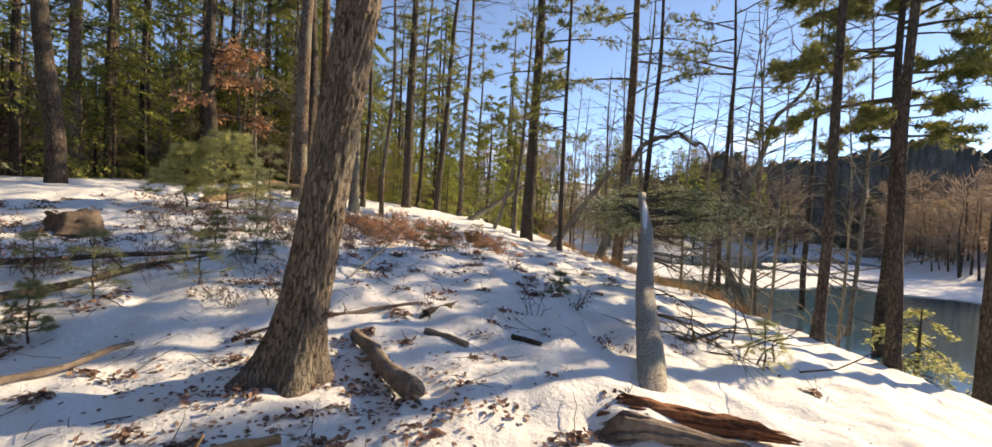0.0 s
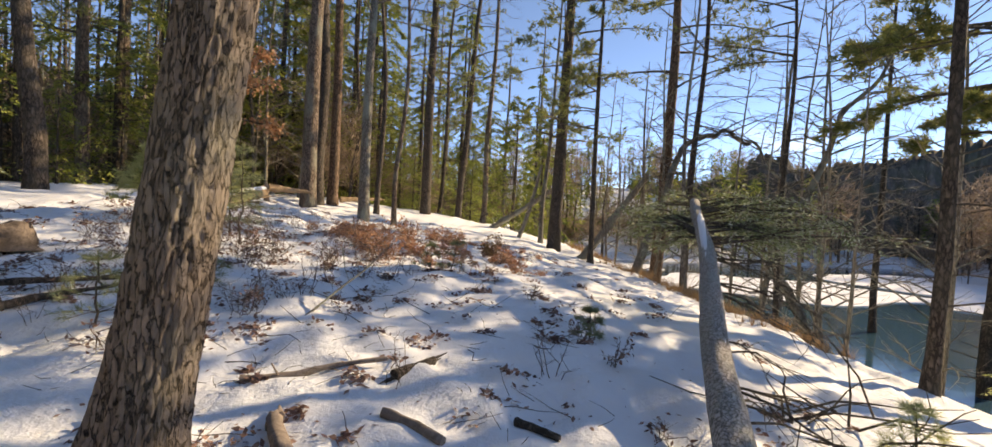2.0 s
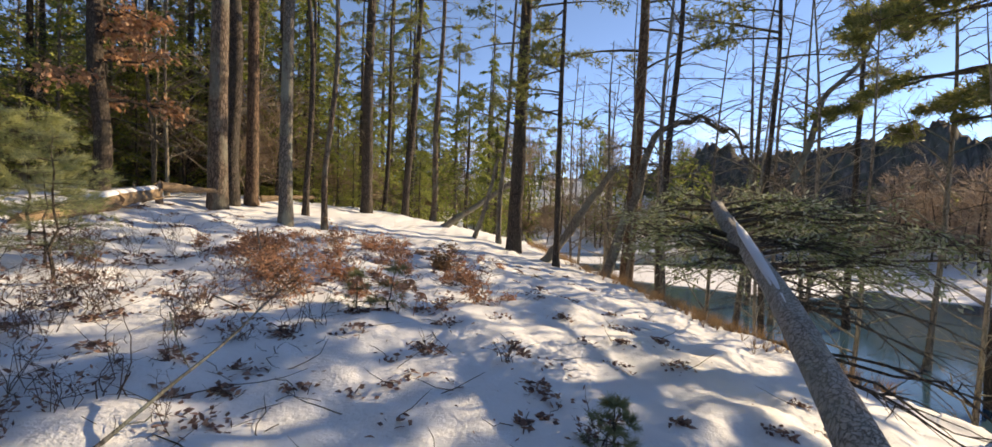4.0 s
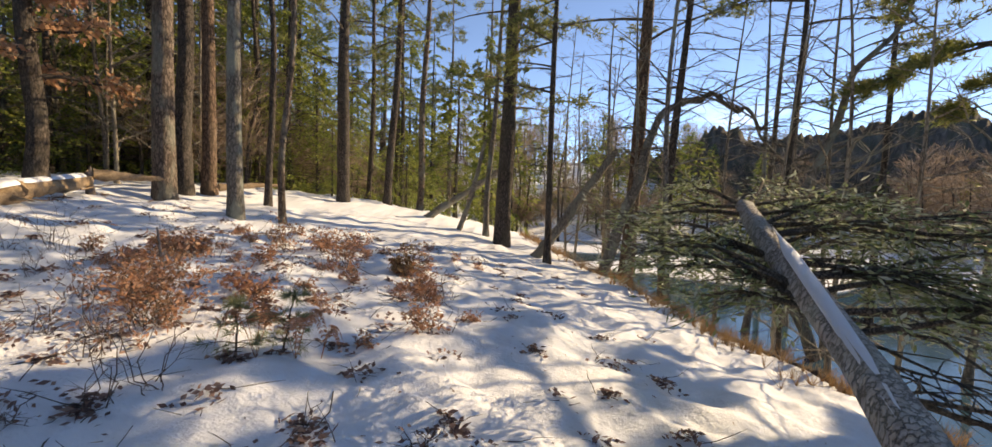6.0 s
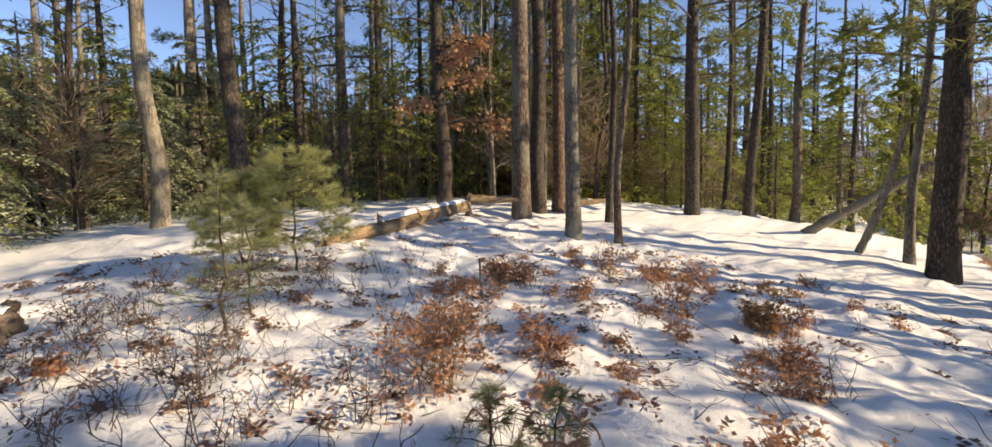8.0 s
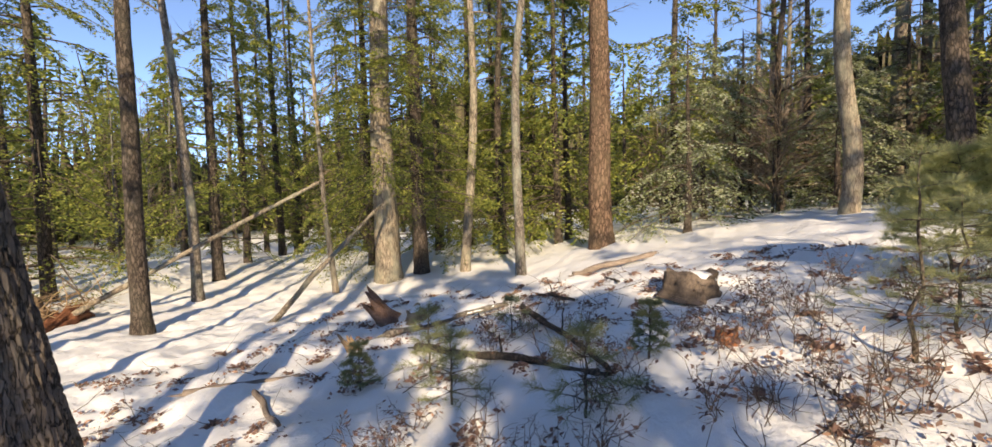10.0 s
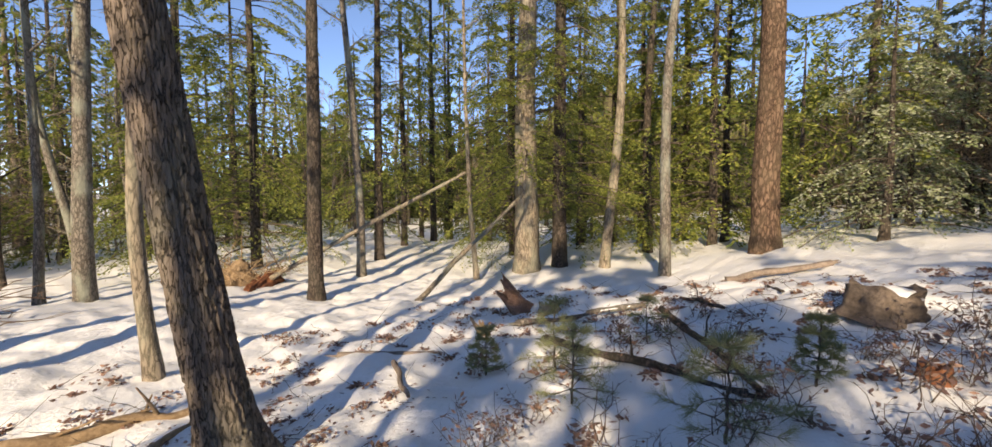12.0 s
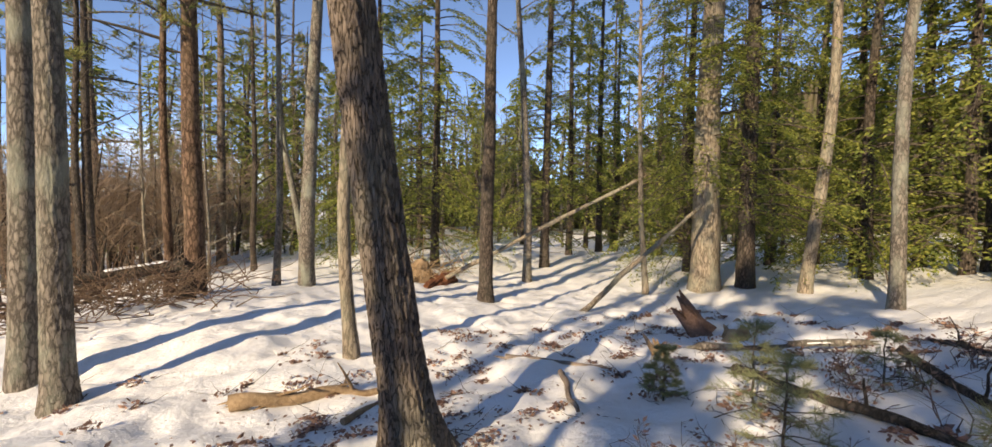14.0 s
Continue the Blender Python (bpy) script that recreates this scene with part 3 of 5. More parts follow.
pine_tree(-4.6, 22.6, 0.23, 19, seed=17, lean=(-0.005, 0), bark=BARK_DARK, dead=12, dead_low=2.5, start=0.22, count=36, label="dark pine on the ridge with short dead limbs")
pine_tree(-3.4, 24.3, 0.16, 18, seed=18, lean=(0.065, 0), bark=BARK_DARK, dead=24, dead_low=3, start=0.35, dead_reach=1.8, count=22, tufts=16, label="slim pine leaning aside with bare dead limbs")
pine_tree(-5.0, 27.5, 0.12, 17, seed=19, lean=(0.03, 0), bark=BARK_DARK, dead=18, dead_low=3, start=0.35, count=24, tufts=22)
pine_tree(-2.45, 26.5, 0.15, 19, seed=20, lean=(0.03, 0), bark=BARK_PINE, dead=40, dead_low=3.5, start=0.6, dead_reach=2.0, count=14, tufts=10, label="nearly bare pine with many dead side limbs")
pine_tree(1.1, 20.3, 0.26, 20, seed=21, lean=(0.012, 0), bark=BARK_DARK, dead=10, dead_low=3, start=0.2, count=44, reach=2.6, tufts=70, label="dark stout pine at the top of the bank")
pine_tree(2.35, 18.6, 0.1, 14, seed=22, lean=(0.0, 0), bark=BARK_DARK, dead=12, dead_low=2, start=0.3, count=30, reach=1.7, tufts=50)
pine_tree(4.75, 19.4, 0.24, 20, seed=23, lean=(0.03, 0.01), bark=BARK_RED, dead=12, dead_low=4, start=0.42, reach=3.0, tufts=60, label="reddish pine leaning over the bank")
pine_tree(5.25, 17.6, 0.13, 15, seed=24, lean=(0.03, 0), bark=BARK_DARK, dead=34, dead_low=3, start=0.6, dead_reach=3.2, count=12, tufts=14, label="slim dark pine with long bare limbs")
bare_tree(4.7, 21.8, 0.1, 11, seed=25, bark=BARK_GREY, limbs=14, low=0.3)
bare_tree(0.6, 21.0, 0.1, 12, seed=26, bark=BARK_GREY, limbs=12, low=0.3, lean=(0.03, 0))
hemlock_tree(-0.9, 27.0, 0.1, 7.2, low=0.6, count=44, reach=1.6, seed=27, green_mat=NEEDLE_HEM, label="small pointed fir against the sky")
hemlock_tree(0.6, 29.0, 0.1, 6.0, low=0.6, count=40, reach=1.5, seed=28)
# the wet bank on the pond side
pine_tree(6.25, 9.2, 0.1, 15, seed=31, bark=BARK_DARK, dead=14, dead_low=1.0, start=0.5, count=18, reach=2.6, tufts=36, dead_reach=2.0, green_mat=NEEDLE_PINE, label="dark pine low on the bank by the water")
pine_tree(7.2, 8.6, 0.12, 12, seed=32, bark=BARK_DARK, dead=8, dead_low=1.0, start=0.55, count=10, reach=2.0, tufts=18, lean=(0.03, 0.02))
pine_tree(8.9, 8.6, 0.22, 16, seed=33, bark=BARK_DARK, dead=5, dead_low=1.0, start=0.55, count=10, reach=2.2, tufts=16)
# shifted here and its crown thickened to throw shade over the slope
pine_tree(10.9, 13.5, 0.15, 17, seed=34, bark=BARK_DARK, dead=16, dead_low=1.0, start=0.4, count=66, reach=3.1, tufts=270)
# pine added for the shade that its high crown throws on the slope
pine_tree(7.7, 16.55, 0.09, 16, seed=35, bark=BARK_DARK, dead=16, dead_low=1.5, start=0.55, count=18, reach=2.8, tufts=34)
bare_tree(8.6, 19.6, 0.11, 12, seed=38, bark=BARK_GREY, limbs=14, low=0.2, reach=3.0, z=-2.1, lean=(0.06, -0.03), up=0.5, twigs=14)
bare_tree(11.5, 24.0, 0.12, 13, seed=39, bark=BARK_GREY, limbs=14, low=0.2, reach=3.0, z=-2.1, lean=(-0.03, 0), up=0.5, twigs=14)
# another added pine, set by where its shade should fall
pine_tree(12.9, 20.2, 0.12, 15, seed=36, bark=BARK_DARK, dead=16, dead_low=1.5, start=0.55, count=20, reach=2.4, tufts=50, z=-2.05)

# the forest side
bare_tree(-11.4, 18.2, 0.25, 16, seed=41, bark=BARK_DARK, limbs=34, low=0.15, reach=2.1, leaf=LEAF_OAK, leaf_n=210, leaf_low=0.15, leaf_high=0.36, up=0.15,
          label="dark oak holding withered orange leaves", name="oak_tree")
bare_tree(-11.0, 11.6, 0.22, 15, seed=42, bark=BARK_DARK, limbs=14, low=0.3, lean=(-0.08, 0.02), label="dark trunk leaning at the forest edge")
bare_tree(-14.1, 10.7, 0.22, 17, seed=43, bark=BARK_PALE, limbs=16, low=0.4, lean=(-0.01, 0.0), label="pale sunlit trunk at the forest edge")
bare_tree(-18.7, 13.0, 0.25, 17, seed=44, bark=BARK_PALE, limbs=16, low=0.4, lean=(-0.02, 0.03))
pine_tree(-13.4, 4.8, 0.33, 20, seed=45, bark=BARK_RED, dead=8, dead_low=5, start=0.5, flare=0.1, label="massive pine with reddish furrowed bark", sides=20)
bare_tree(-10.45, 3.45, 0.125, 15, seed=46, bark=BARK_GREY, limbs=10, low=0.5, lean=(-0.03, 0.02), label="slim grey trunk on the snowy shoulder")
bare_tree(-12.1, 1.05, 0.15, 14, seed=47, bark=BARK_PALE, limbs=10, low=0.5, lean=(-0.01, 0.05), label="slim tan trunk at the hollow's edge")
hemlock_tree(-10.9, -0.8, 0.36, 17, low=2.1, count=130, reach=2.5, seed=48, bark=BARK_PALE, per_side=16, size=0.046, m=11, flare=0.12, label="big hemlock with a sunlit mottled trunk")
hemlock_tree(-11.7, -0.2, 0.22, 16, low=1.8, count=84, reach=2.7, seed=49, per_side=16, size=0.046, m=11, label="dark hemlock close behind a larger one")
bare_tree(-9.4, -1.35, 0.075, 11, seed=50, bark=BARK_PALE, limbs=8, low=0.4, lean=(0.04, -0.02))
bare_tree(-7.6, -4.2, 0.13, 14, seed=51, bark=BARK_GREY, limbs=10, low=0.4, lean=(0.05, -0.03))
hemlock_tree(-9.7, -6.4, 0.17, 15, low=1.2, count=76, reach=2.7, seed=52, per_side=14, size=0.052, m=10)
hemlock_tree(-12.2, -8.3, 0.14, 14, low=2.0, count=50, reach=2.2, seed=53)
hemlock_tree(-14.4, -9.0, 0.15, 15, low=2.0, count=50, reach=2.4, seed=54)
pine_tree(-5.15, -2.05, 0.165, 16, seed=55, bark=BARK_DARK, dead=4, dead_low=5, start=0.55, lean=(-0.01, -0.02), label="straight dark pole trunk in the open snow")
bare_tree(-1.55, 1.2, 0.09, 11, seed=56, bark=BARK_PALE, limbs=8, low=0.5, lean=(0.02, 0.0), label="slim tan trunk standing in the open snow")
bare_tree(1.95, -0.1, 0.155, 15, seed=57, bark=BARK_GREY, limbs=10, low=0.5, lean=(-0.01, 0.0), label="grey trunk behind the first tree")
# the way back
pine_tree(3.7, -11.0, 0.15, 15, seed=58, bark=BARK_DARK, dead=8, dead_low=4, start=0.45)
pine_tree(1.2, -5.95, 0.1, 14, seed=59, bark=BARK_RED, dead=6, dead_low=4, start=0.4, tufts=22)
pine_tree(0.65, -5.5, 0.22, 18, seed=60, bark=BARK_RED, dead=6, dead_low=4, start=0.35, reach=3.0, label="brown pine trunk beside a heap of brush")
bare_tree(-1.1, -6.5, 0.1, 13, seed=61, bark=BARK_GREY, limbs=12, low=0.35, lean=(0.01, 0))
bare_tree(-1.75, -5.5, 0.2, 16, seed=62, bark=BARK_GREY, limbs=12, low=0.35, lean=(-0.03, 0), label="sunlit grey-brown trunk on a snowy rise")
bare_tree(-2.2, -10.0, 0.13, 12, seed=63, bark=BARK_GREY, limbs=12, low=0.3, lean=(0.12, 0), label="leaning forked bare tree")
hemlock_tree(-6.2, -8.0, 0.16, 14, low=0.6, count=84, reach=3.0, seed=64, green_mat=NEEDLE_HEM, per_side=15, size=0.05, m=10, label="leafy sunlit hemlock at the hollow")
hemlock_tree(-4.6, -9.5, 0.15, 13, low=0.6, count=80, reach=2.8, seed=65, per_side=14, size=0.052, m=10)
hemlock_tree(-13.2, -3.2, 0.16, 15, low=0.8, count=84, reach=2.8, seed=66, per_side=14, size=0.052, m=10)
hemlock_tree(-14.6, 1.2, 0.15, 14, low=0.7, count=80, reach=2.8, seed=67, per_side=14, size=0.052, m=10)

# deeper woods: three kinds, repeated
hem_a = hemlock_tree(-17.5, 6.5, 0.15, 14, low=0.5, count=58, reach=3.0, seed=71, per_side=9, size=0.085, m=8)
hem_b = hemlock_tree(-16.3, 3.0, 0.13, 11, low=0.3, count=50, reach=2.8, seed=72, per_side=9, size=0.085, m=8)
hem_f = hemlock_tree(-14.7, 7.0, 0.1, 5.6, low=0.3, count=44, reach=2.5, seed=73, per_side=13, size=0.055, m=8, green_mat=NEEDLE_FROST, label="low fir with frost-whitened boughs")
bare_a = bare_tree(-17.0, 15.5, 0.13, 16, seed=74, bark=BARK_DARK, limbs=22, low=0.2, split=False, twigs=6)
bare_b = bare_tree(-20.0, 10.0, 0.1, 15, seed=75, bark=BARK_GREY, limbs=24, low=0.15, lean=(0.02, 0.02), split=False, twigs=6)
pine_a = pine_tree(-16.0, 19.0, 0.2, 19, seed=76, bark=BARK_PINE, start=0.25, dead=10, tufts=44, count=26, split=False)
pick = np.random.default_rng(9)


def scatter(kinds, n, x0, x1, y0, y1, keep):
    done, tries = [], 0
    while len(done) < n and tries < n * 40:
        tries += 1
        x, y = pick.uniform(x0, x1), pick.uniform(y0, y1)
        if not keep(x, y) or any((x - a) ** 2 + (y - b) ** 2 < 2.2 for a, b in done):
            continue
        done.append((x, y))
        t = copy_thing(kinds[pick.integers(len(kinds))], pose(x, y, gz(x, y) - 0.05, 0, 0, pick.uniform(0, 360)))
        k = pick.uniform(0.8, 1.2)
        t.scale = (k, k, k)


bare_c = bare_tree(-19.0, 17.0, 0.07, 11, seed=77, bark=BARK_GREY, limbs=26, low=0.1, lean=(0.03, 0.0), split=False, twigs=6)
scatter((hem_a, bare_c, bare_a, bare_b, pine_a, bare_c, bare_b), 48, -40, -13, 6, 40, lambda x, y: x < -14 - 0.15 * (y - 8) or y > 26)
bare_t = bare_tree(-9.3, 20.2, 0.05, 8.5, seed=78, bark=BARK_PALE, limbs=30, low=0.08, lean=(0.03, 0.02), split=False, twigs=7, label="thin tan sapling with bare twiggy limbs")
scatter((bare_t, bare_c), 7, 2.5, 5.2, 13.5, 24, lambda x, y: x > bank_edge(y) + 0.2)
scatter((bare_t,), 20, -16, -8.6, 19.5, 27, lambda x, y: x < -6.6 - 0.2 * (y - 15) and abs((x + 0.2) * 0.69 + (y - 7.4) * 0.724) > 0.9)
scatter((hem_a, bare_t, hem_b, bare_c, bare_b, bare_t), 20, -16, -6, 20, 36, lambda x, y: x < -5.8 - 0.12 * (y - 20))
scatter((hem_a, hem_b, hem_a, bare_a), 19, -30, -13.5, -14, 4.5, lambda x, y: True)
scatter((hem_a, hem_b, hem_a, bare_a), 18, -22, -7, 23, 42, lambda x, y: x < -7 - 0.1 * (y - 20))
scatter((hem_f,), 5, -20, -16.5, 6, 13, lambda x, y: True)
scatter((hem_a, hem_b, bare_c), 14, -22, -4, -30, -10.5, lambda x, y: True)
scatter((pine_a, bare_a, bare_c, bare_c, hem_b), 24, -5, 17, -40, -11, lambda x, y: True)
scatter((hem_b, hem_a, pine_a), 16, -12, 1, 31, 50, lambda x, y: True)


# low evergreens that hang over the water
hem_low = hemlock_tree(8.5, 9.6, 0.07, 2.8, low=0.2, count=34, reach=1.5, seed=79, per_side=9, size=0.05, m=7, green_mat=NEEDLE_SUN, label="low olive hemlock leaning over the water")
for hx, hy, hk in ((9.7, 7.0, 0.8), (8.9, 5.4, 0.55), (10.8, 9.0, 0.9)):
    t = copy_thing(hem_low, pose(hx, hy, max(gz(hx, hy), WATER_Z) - 0.05, 0, 0, hx * 77))
    t.scale = (hk, hk, hk)
# thin twiggy trees on the steep bank and in the water's edge
for hx, hy, hk in ((6.3, 14.4, 0.9), (7.5, 13.2, 1.0), (8.4, 15.8, 1.3), (7.0, 18.4, 1.2), (9.6, 17.6, 1.4), (8.2, 11.4, 0.9), (6.3, 20.6, 1.1), (10.4, 20.5, 1.5), (11.8, 16.0, 1.5)):
    t = copy_thing(bare_t, pose(hx, hy, max(gz(hx, hy), WATER_Z) - 0.1, 0, 0, hx * 91))
    t.scale = (hk, hk, hk)
scatter((bare_c, bare_t, hem_b, bare_t), 16, -9, 3, -26, -9.5, lambda x, y: True)
# a close stand of hemlock behind the oak and the crest
for hx, hy, hk in ((-13.6, 21.0, 0.85), (-15.6, 18.4, 0.95), (-10.6, 23.6, 0.9), (-17.4, 22.4, 1.05), (-12.4, 25.2, 1.0), (-8.2, 26.4, 0.9), (-15.2, 24.6, 1.1), (-6.4, 28.2, 0.85)):
    t = copy_thing(hem_a, pose(hx, hy, gz(hx, hy) - 0.05, 0, 0, hx * 47))
    t.scale = (hk, hk, hk)
# undergrowth of young hemlock along the forest edge
for hx, hy, hk in ((-14.5, 15.2, 0.32), (-12.6, 21.3, 0.4), (-16.2, 13.4, 0.4), (-10.2, 22.5, 0.38), (-15.2, 18.2, 0.45), (-13.4, 23.8, 0.5), (-17.8, 16.5, 0.5), (-8.6, 24.6, 0.42),
                   (-7.0, 26.5, 0.5), (-12.2, 26.5, 0.55), (-18.0, 20.5, 0.5), (-5.9, 25.2, 0.3), (-14.9, 20.8, 0.36), (-6.4, 29.0, 0.6), (-3.4, 28.5, 0.35), (-9.8, 28.0, 0.6)):
    t = copy_thing(hem_b, pose(hx, hy, gz(hx, hy) - 0.05, 0, 0, hx * 61))
    t.scale = (hk, hk, hk)


# ---- far woods across the pond and round the place ----
def far_woods(name, n, seed, where, label, evergreen=0.35, spray=(0.6, 0.2), twig=0.05, dense=220):
    rng = np.random.default_rng(seed)
    wood, brush, green = Shape(), Shape(), Shape()
    e = thing(name, 0, 0, 0, label, "woods")
    tagged(e, kind="stuff")
    for k in range(n):
        x, y, h = where(rng)
        z = gz(x, y)
        if z < WATER_Z - 0.1:
            continue
        path = np.array([(x, y, z - 0.3), (x + rng.normal(0, 0.2), y, z + h * 0.5), (x + rng.normal(0, 0.4), y, z + h)])
        tube(wood, path, (0.012 * h + 0.03, 0.008 * h + 0.02, 0.015), 5, cap=False)
        if rng.random() < evergreen:
            m = dense
            f = rng.uniform(0.08, 1, m) ** 0.8
            r = (1.02 - f) * h * 0.24 * np.sqrt(rng.uniform(0.1, 1, m))
            a = rng.uniform(0, 6.283, m)
            c = np.stack([x + r * np.cos(a), y + r * np.sin(a), z + f * h - 0.12 * r], -1)
            ax = np.stack([np.cos(a), np.sin(a), -0.35 + 0 * a], -1) + rng.normal(0, 0.35, (m, 3))
            leaves(green, c, ax, np.array((0, 0, 1.0)) + rng.normal(0, 0.4, (m, 3)), *spray)
        else:
            m = 56
            f = rng.uniform(0.22, 1, m)
            a = rng.uniform(0, 6.283, m)
            c = np.stack([x + 0 * f, y + 0 * f, z + f * h], -1)
            ax = np.stack([np.cos(a), np.sin(a), rng.uniform(0.2, 1.3, m)], -1)
            ln = h * 0.22 * (1.25 - f) * rng.uniform(0.5, 1.1, m) + 0.4
            leaves(brush, c, ax, rng.normal(size=(m, 3)), ln, twig)
            tip = c + unit(ax) * ln[:, None] * 0.7
            leaves(brush, np.repeat(tip, 3, 0), np.repeat(ax, 3, 0) + rng.normal(0, 0.7, (m * 3, 3)), rng.normal(size=(m * 3, 3)), 1.0, twig)
    part("trunks", wood, BARK_DARK, e)
    part("bare_branches", brush, BRUSH_TAN, e, smooth=False)
    if green.n:
        part("evergreen_crowns", green, NEEDLE_HEM, e, smooth=False)
    return e


def over_pond(rng):
    y = rng.uniform(-35, 95)
    shore = 34 + 5 * math.sin(y * 0.11 + 1) + 0.12 * max(0, 10 - y)
    return shore + 4.0 + rng.uniform(0, 1) ** 1.5 * 30, y, rng.uniform(3.5, 8.0)


def ahead(rng):
    return rng.uniform(-30, 36), rng.uniform(44, 90), rng.uniform(5, 9)


def shore_brush(rng):
    y = rng.uniform(-25, 75)
    shore = 34 + 5 * math.sin(y * 0.11 + 1) + 0.12 * max(0, 10 - y)
    return shore + rng.uniform(2.5, 14), y, rng.uniform(0.9, 2.6)


def ahead_brush(rng):
    x = rng.uniform(-12, 36)
    return x, 45 + 0.25 * abs(x) + rng.uniform(0, 14), rng.uniform(0.9, 2.8)


def forest_side(rng):
    a = rng.uniform(math.radians(100), math.radians(325))
    r = rng.uniform(38, 72)
    return -4 + r * math.cos(a), 8 + r * math.sin(a), rng.uniform(9, 17)


far_woods("far_woods", 700, 81, over_pond, "mixed brown and evergreen woods on the far shore", 0.1)
far_woods("far_woods", 260, 82, ahead, "distant mixed woods beyond the ridge", 0.45)
far_woods("far_woods", 420, 83, forest_side, "deep mixed forest behind the nearer trees", 0.75, (0.75, 0.22), dense=340)

far_woods("thicket", 160, 85, lambda rng: (rng.uniform(-34, -17.5), rng.uniform(5, 42), rng.uniform(1.5, 6)), "brown leafless understory among the trunks", 0.0, twig=0.03)
far_woods("thicket", 230, 87, shore_brush, "brown leafless brush along the far shore", 0.0)
far_woods("thicket", 170, 88, ahead_brush, "brown leafless brush at the pond's head", 0.0)
far_woods("thicket", 60, 86, lambda rng: (rng.uniform(-15, -7), rng.uniform(21, 38), rng.uniform(1.5, 5)), "brown leafless understory behind the ridge", 0.0, twig=0.03)
far_woods("thicket", 100, 89, lambda rng: (rng.uniform(1.5, 8), rng.uniform(-21, -12), rng.uniform(2.5, 5)), "tall reddish-brown brush at the edge of the marsh", 0.0, twig=0.018)
far_woods("thicket", 150, 84, lambda rng: (rng.uniform(-3, 26), rng.uniform(-44, -19), rng.uniform(2, 5.5)), "brown leafless thicket by the frozen marsh", 0.05, twig=0.035)


# ---- leaning and fallen wood ----
def log(a, b, r0, r1, mat, label, name="fallen_log", sag=0.0, wobble=0.05, seed=0, sides=12, rough=0.12, stubs=0, category="log", bare=True, group=""):
    """A log from a to b; the ends are world points."""
    e = thing(name, a[0], a[1], a[2], label, category, group)
    d = np.subtract(b, a)
    n = 8 + int(np.linalg.norm(d) * 12)
    sides = max(sides, 10)
    p = curve_points((0, 0, 0), d, n, sag, wobble * min(1.0, np.linalg.norm(d) / 2.2), seed)
    s = Shape()
    rng = np.random.default_rng(seed + 900)
    rr = np.linspace(r0, r1, n) * (1 + 0.12 * vnoise(np.stack([np.arange(n) * 0.7, np.full(n, seed), np.zeros(n)], -1), 91))
    tube(s, p, rr, sides, rough * 1.9, 11, seed)
    if r0 > 0.04:
        for end, way in ((p[0], p[0] - p[1]), (p[-1], p[-1] - p[-2])):
            way = unit(way)
            for _ in range(5):
                o = unit(rng.normal(size=3)) * r1 * 0.55
                tube(s, np.stack([end + o - way * 0.05, end + o + way * rng.uniform(0.03, 0.16)]), (r1 * 0.4, 0.004), 5)
    part("wood", s, mat, e, smooth=mat is not WOOD_TAN)
    for k in range(stubs):
        st = Shape()
        i = rng.integers(1, n - 1)
        w = unit(rng.normal(size=3) + np.array((0, 0, 0.5)))
        ln = rng.uniform(0.12, 0.5)
        q = curve_points(p[i], p[i] + w * ln, 4, 0, 0.03, seed + k)
        tube(st, q, np.linspace(r1 * 0.55, 0.006, 4), 5)
        part("branch_stub", st, mat, e)
    return e


def on(x, y, up):
    return (x, y, gz(x, y) + up)


def bent_tree():
    """The pale tree that leans over the bank and arches on above the water."""
    e = thing("leaning_tree", 3.9, 18.2, gz(3.9, 18.2) - 0.05, "pale bare tree arching out over the snowy bank", "tree")
    pts = np.array([(0, 0, 0), (0.35, 0.05, 1.2), (0.8, 0.1, 2.6), (1.05, 0.15, 3.7), (1.4, 0.2, 4.4), (2.1, 0.2, 4.95), (2.8, 0.2, 5.0), (3.3, 0.1, 4.7),
                    (3.7, 0.0, 4.5), (3.9, 0.0, 4.0), (4.4, 0, 3.5), (5.0, 0, 2.9)])
    t = np.linspace(0, len(pts) - 1, 46)
    p = np.stack([np.interp(t, np.arange(len(pts)), pts[:, i]) for i in range(3)], -1)
    p[:, 1] += 0.08 * np.sin(t * 2)
    p[:, 0] += 0.1 * vnoise(np.stack([t * 1.4, t * 0, t * 0], -1), 44)
    p[:, 2] += 0.16 * np.minimum(1, t / 3) * vnoise(np.stack([t * 1.7, t * 0 + 5, t * 0], -1), 45)
    s = Shape()
    tube(s, p, np.interp(t, (0, 3, 6, 11), (0.16, 0.12, 0.06, 0.03)), 10, 0.1, 6, 3)
    part("trunk", s, BARK_GREY, e)
    w = Shape()
    rng = np.random.default_rng(4)
    for k in range(34):
        i = rng.integers(14, 45)
        lp = limb_path(p[i], rng.uniform(-0.6, 3.6), rng.uniform(0.8, 2.4), rng.uniform(0.1, 0.8), rng.uniform(0, 0.4), 7, k, 0.14)
        tube(w, lp, np.linspace(0.026, 0.005, 7), 5, cap=False)
        twig_set(w, lp, rng, 9, 0.7, 0.006, 0)
    tagged(part("branchwork", w, BARK_TWIG, e, "bare crooked limbs"), kind="stuff")


bent_tree()
log(on(2.05, 19.2, -0.1), (4.4, 19.6, 3.3), 0.15, 0.1, BARK_PALE, "pale trunk leaning steeply over the bank", "leaning_tree", seed=2, stubs=4, category="tree")
log(on(-1.6, 22.6, -0.1), (1.4, 23.2, 3.1), 0.13, 0.09, BARK_PALE, "pale half-fallen trunk leaning on its neighbours", "leaning_tree", seed=3, stubs=4, category="tree")
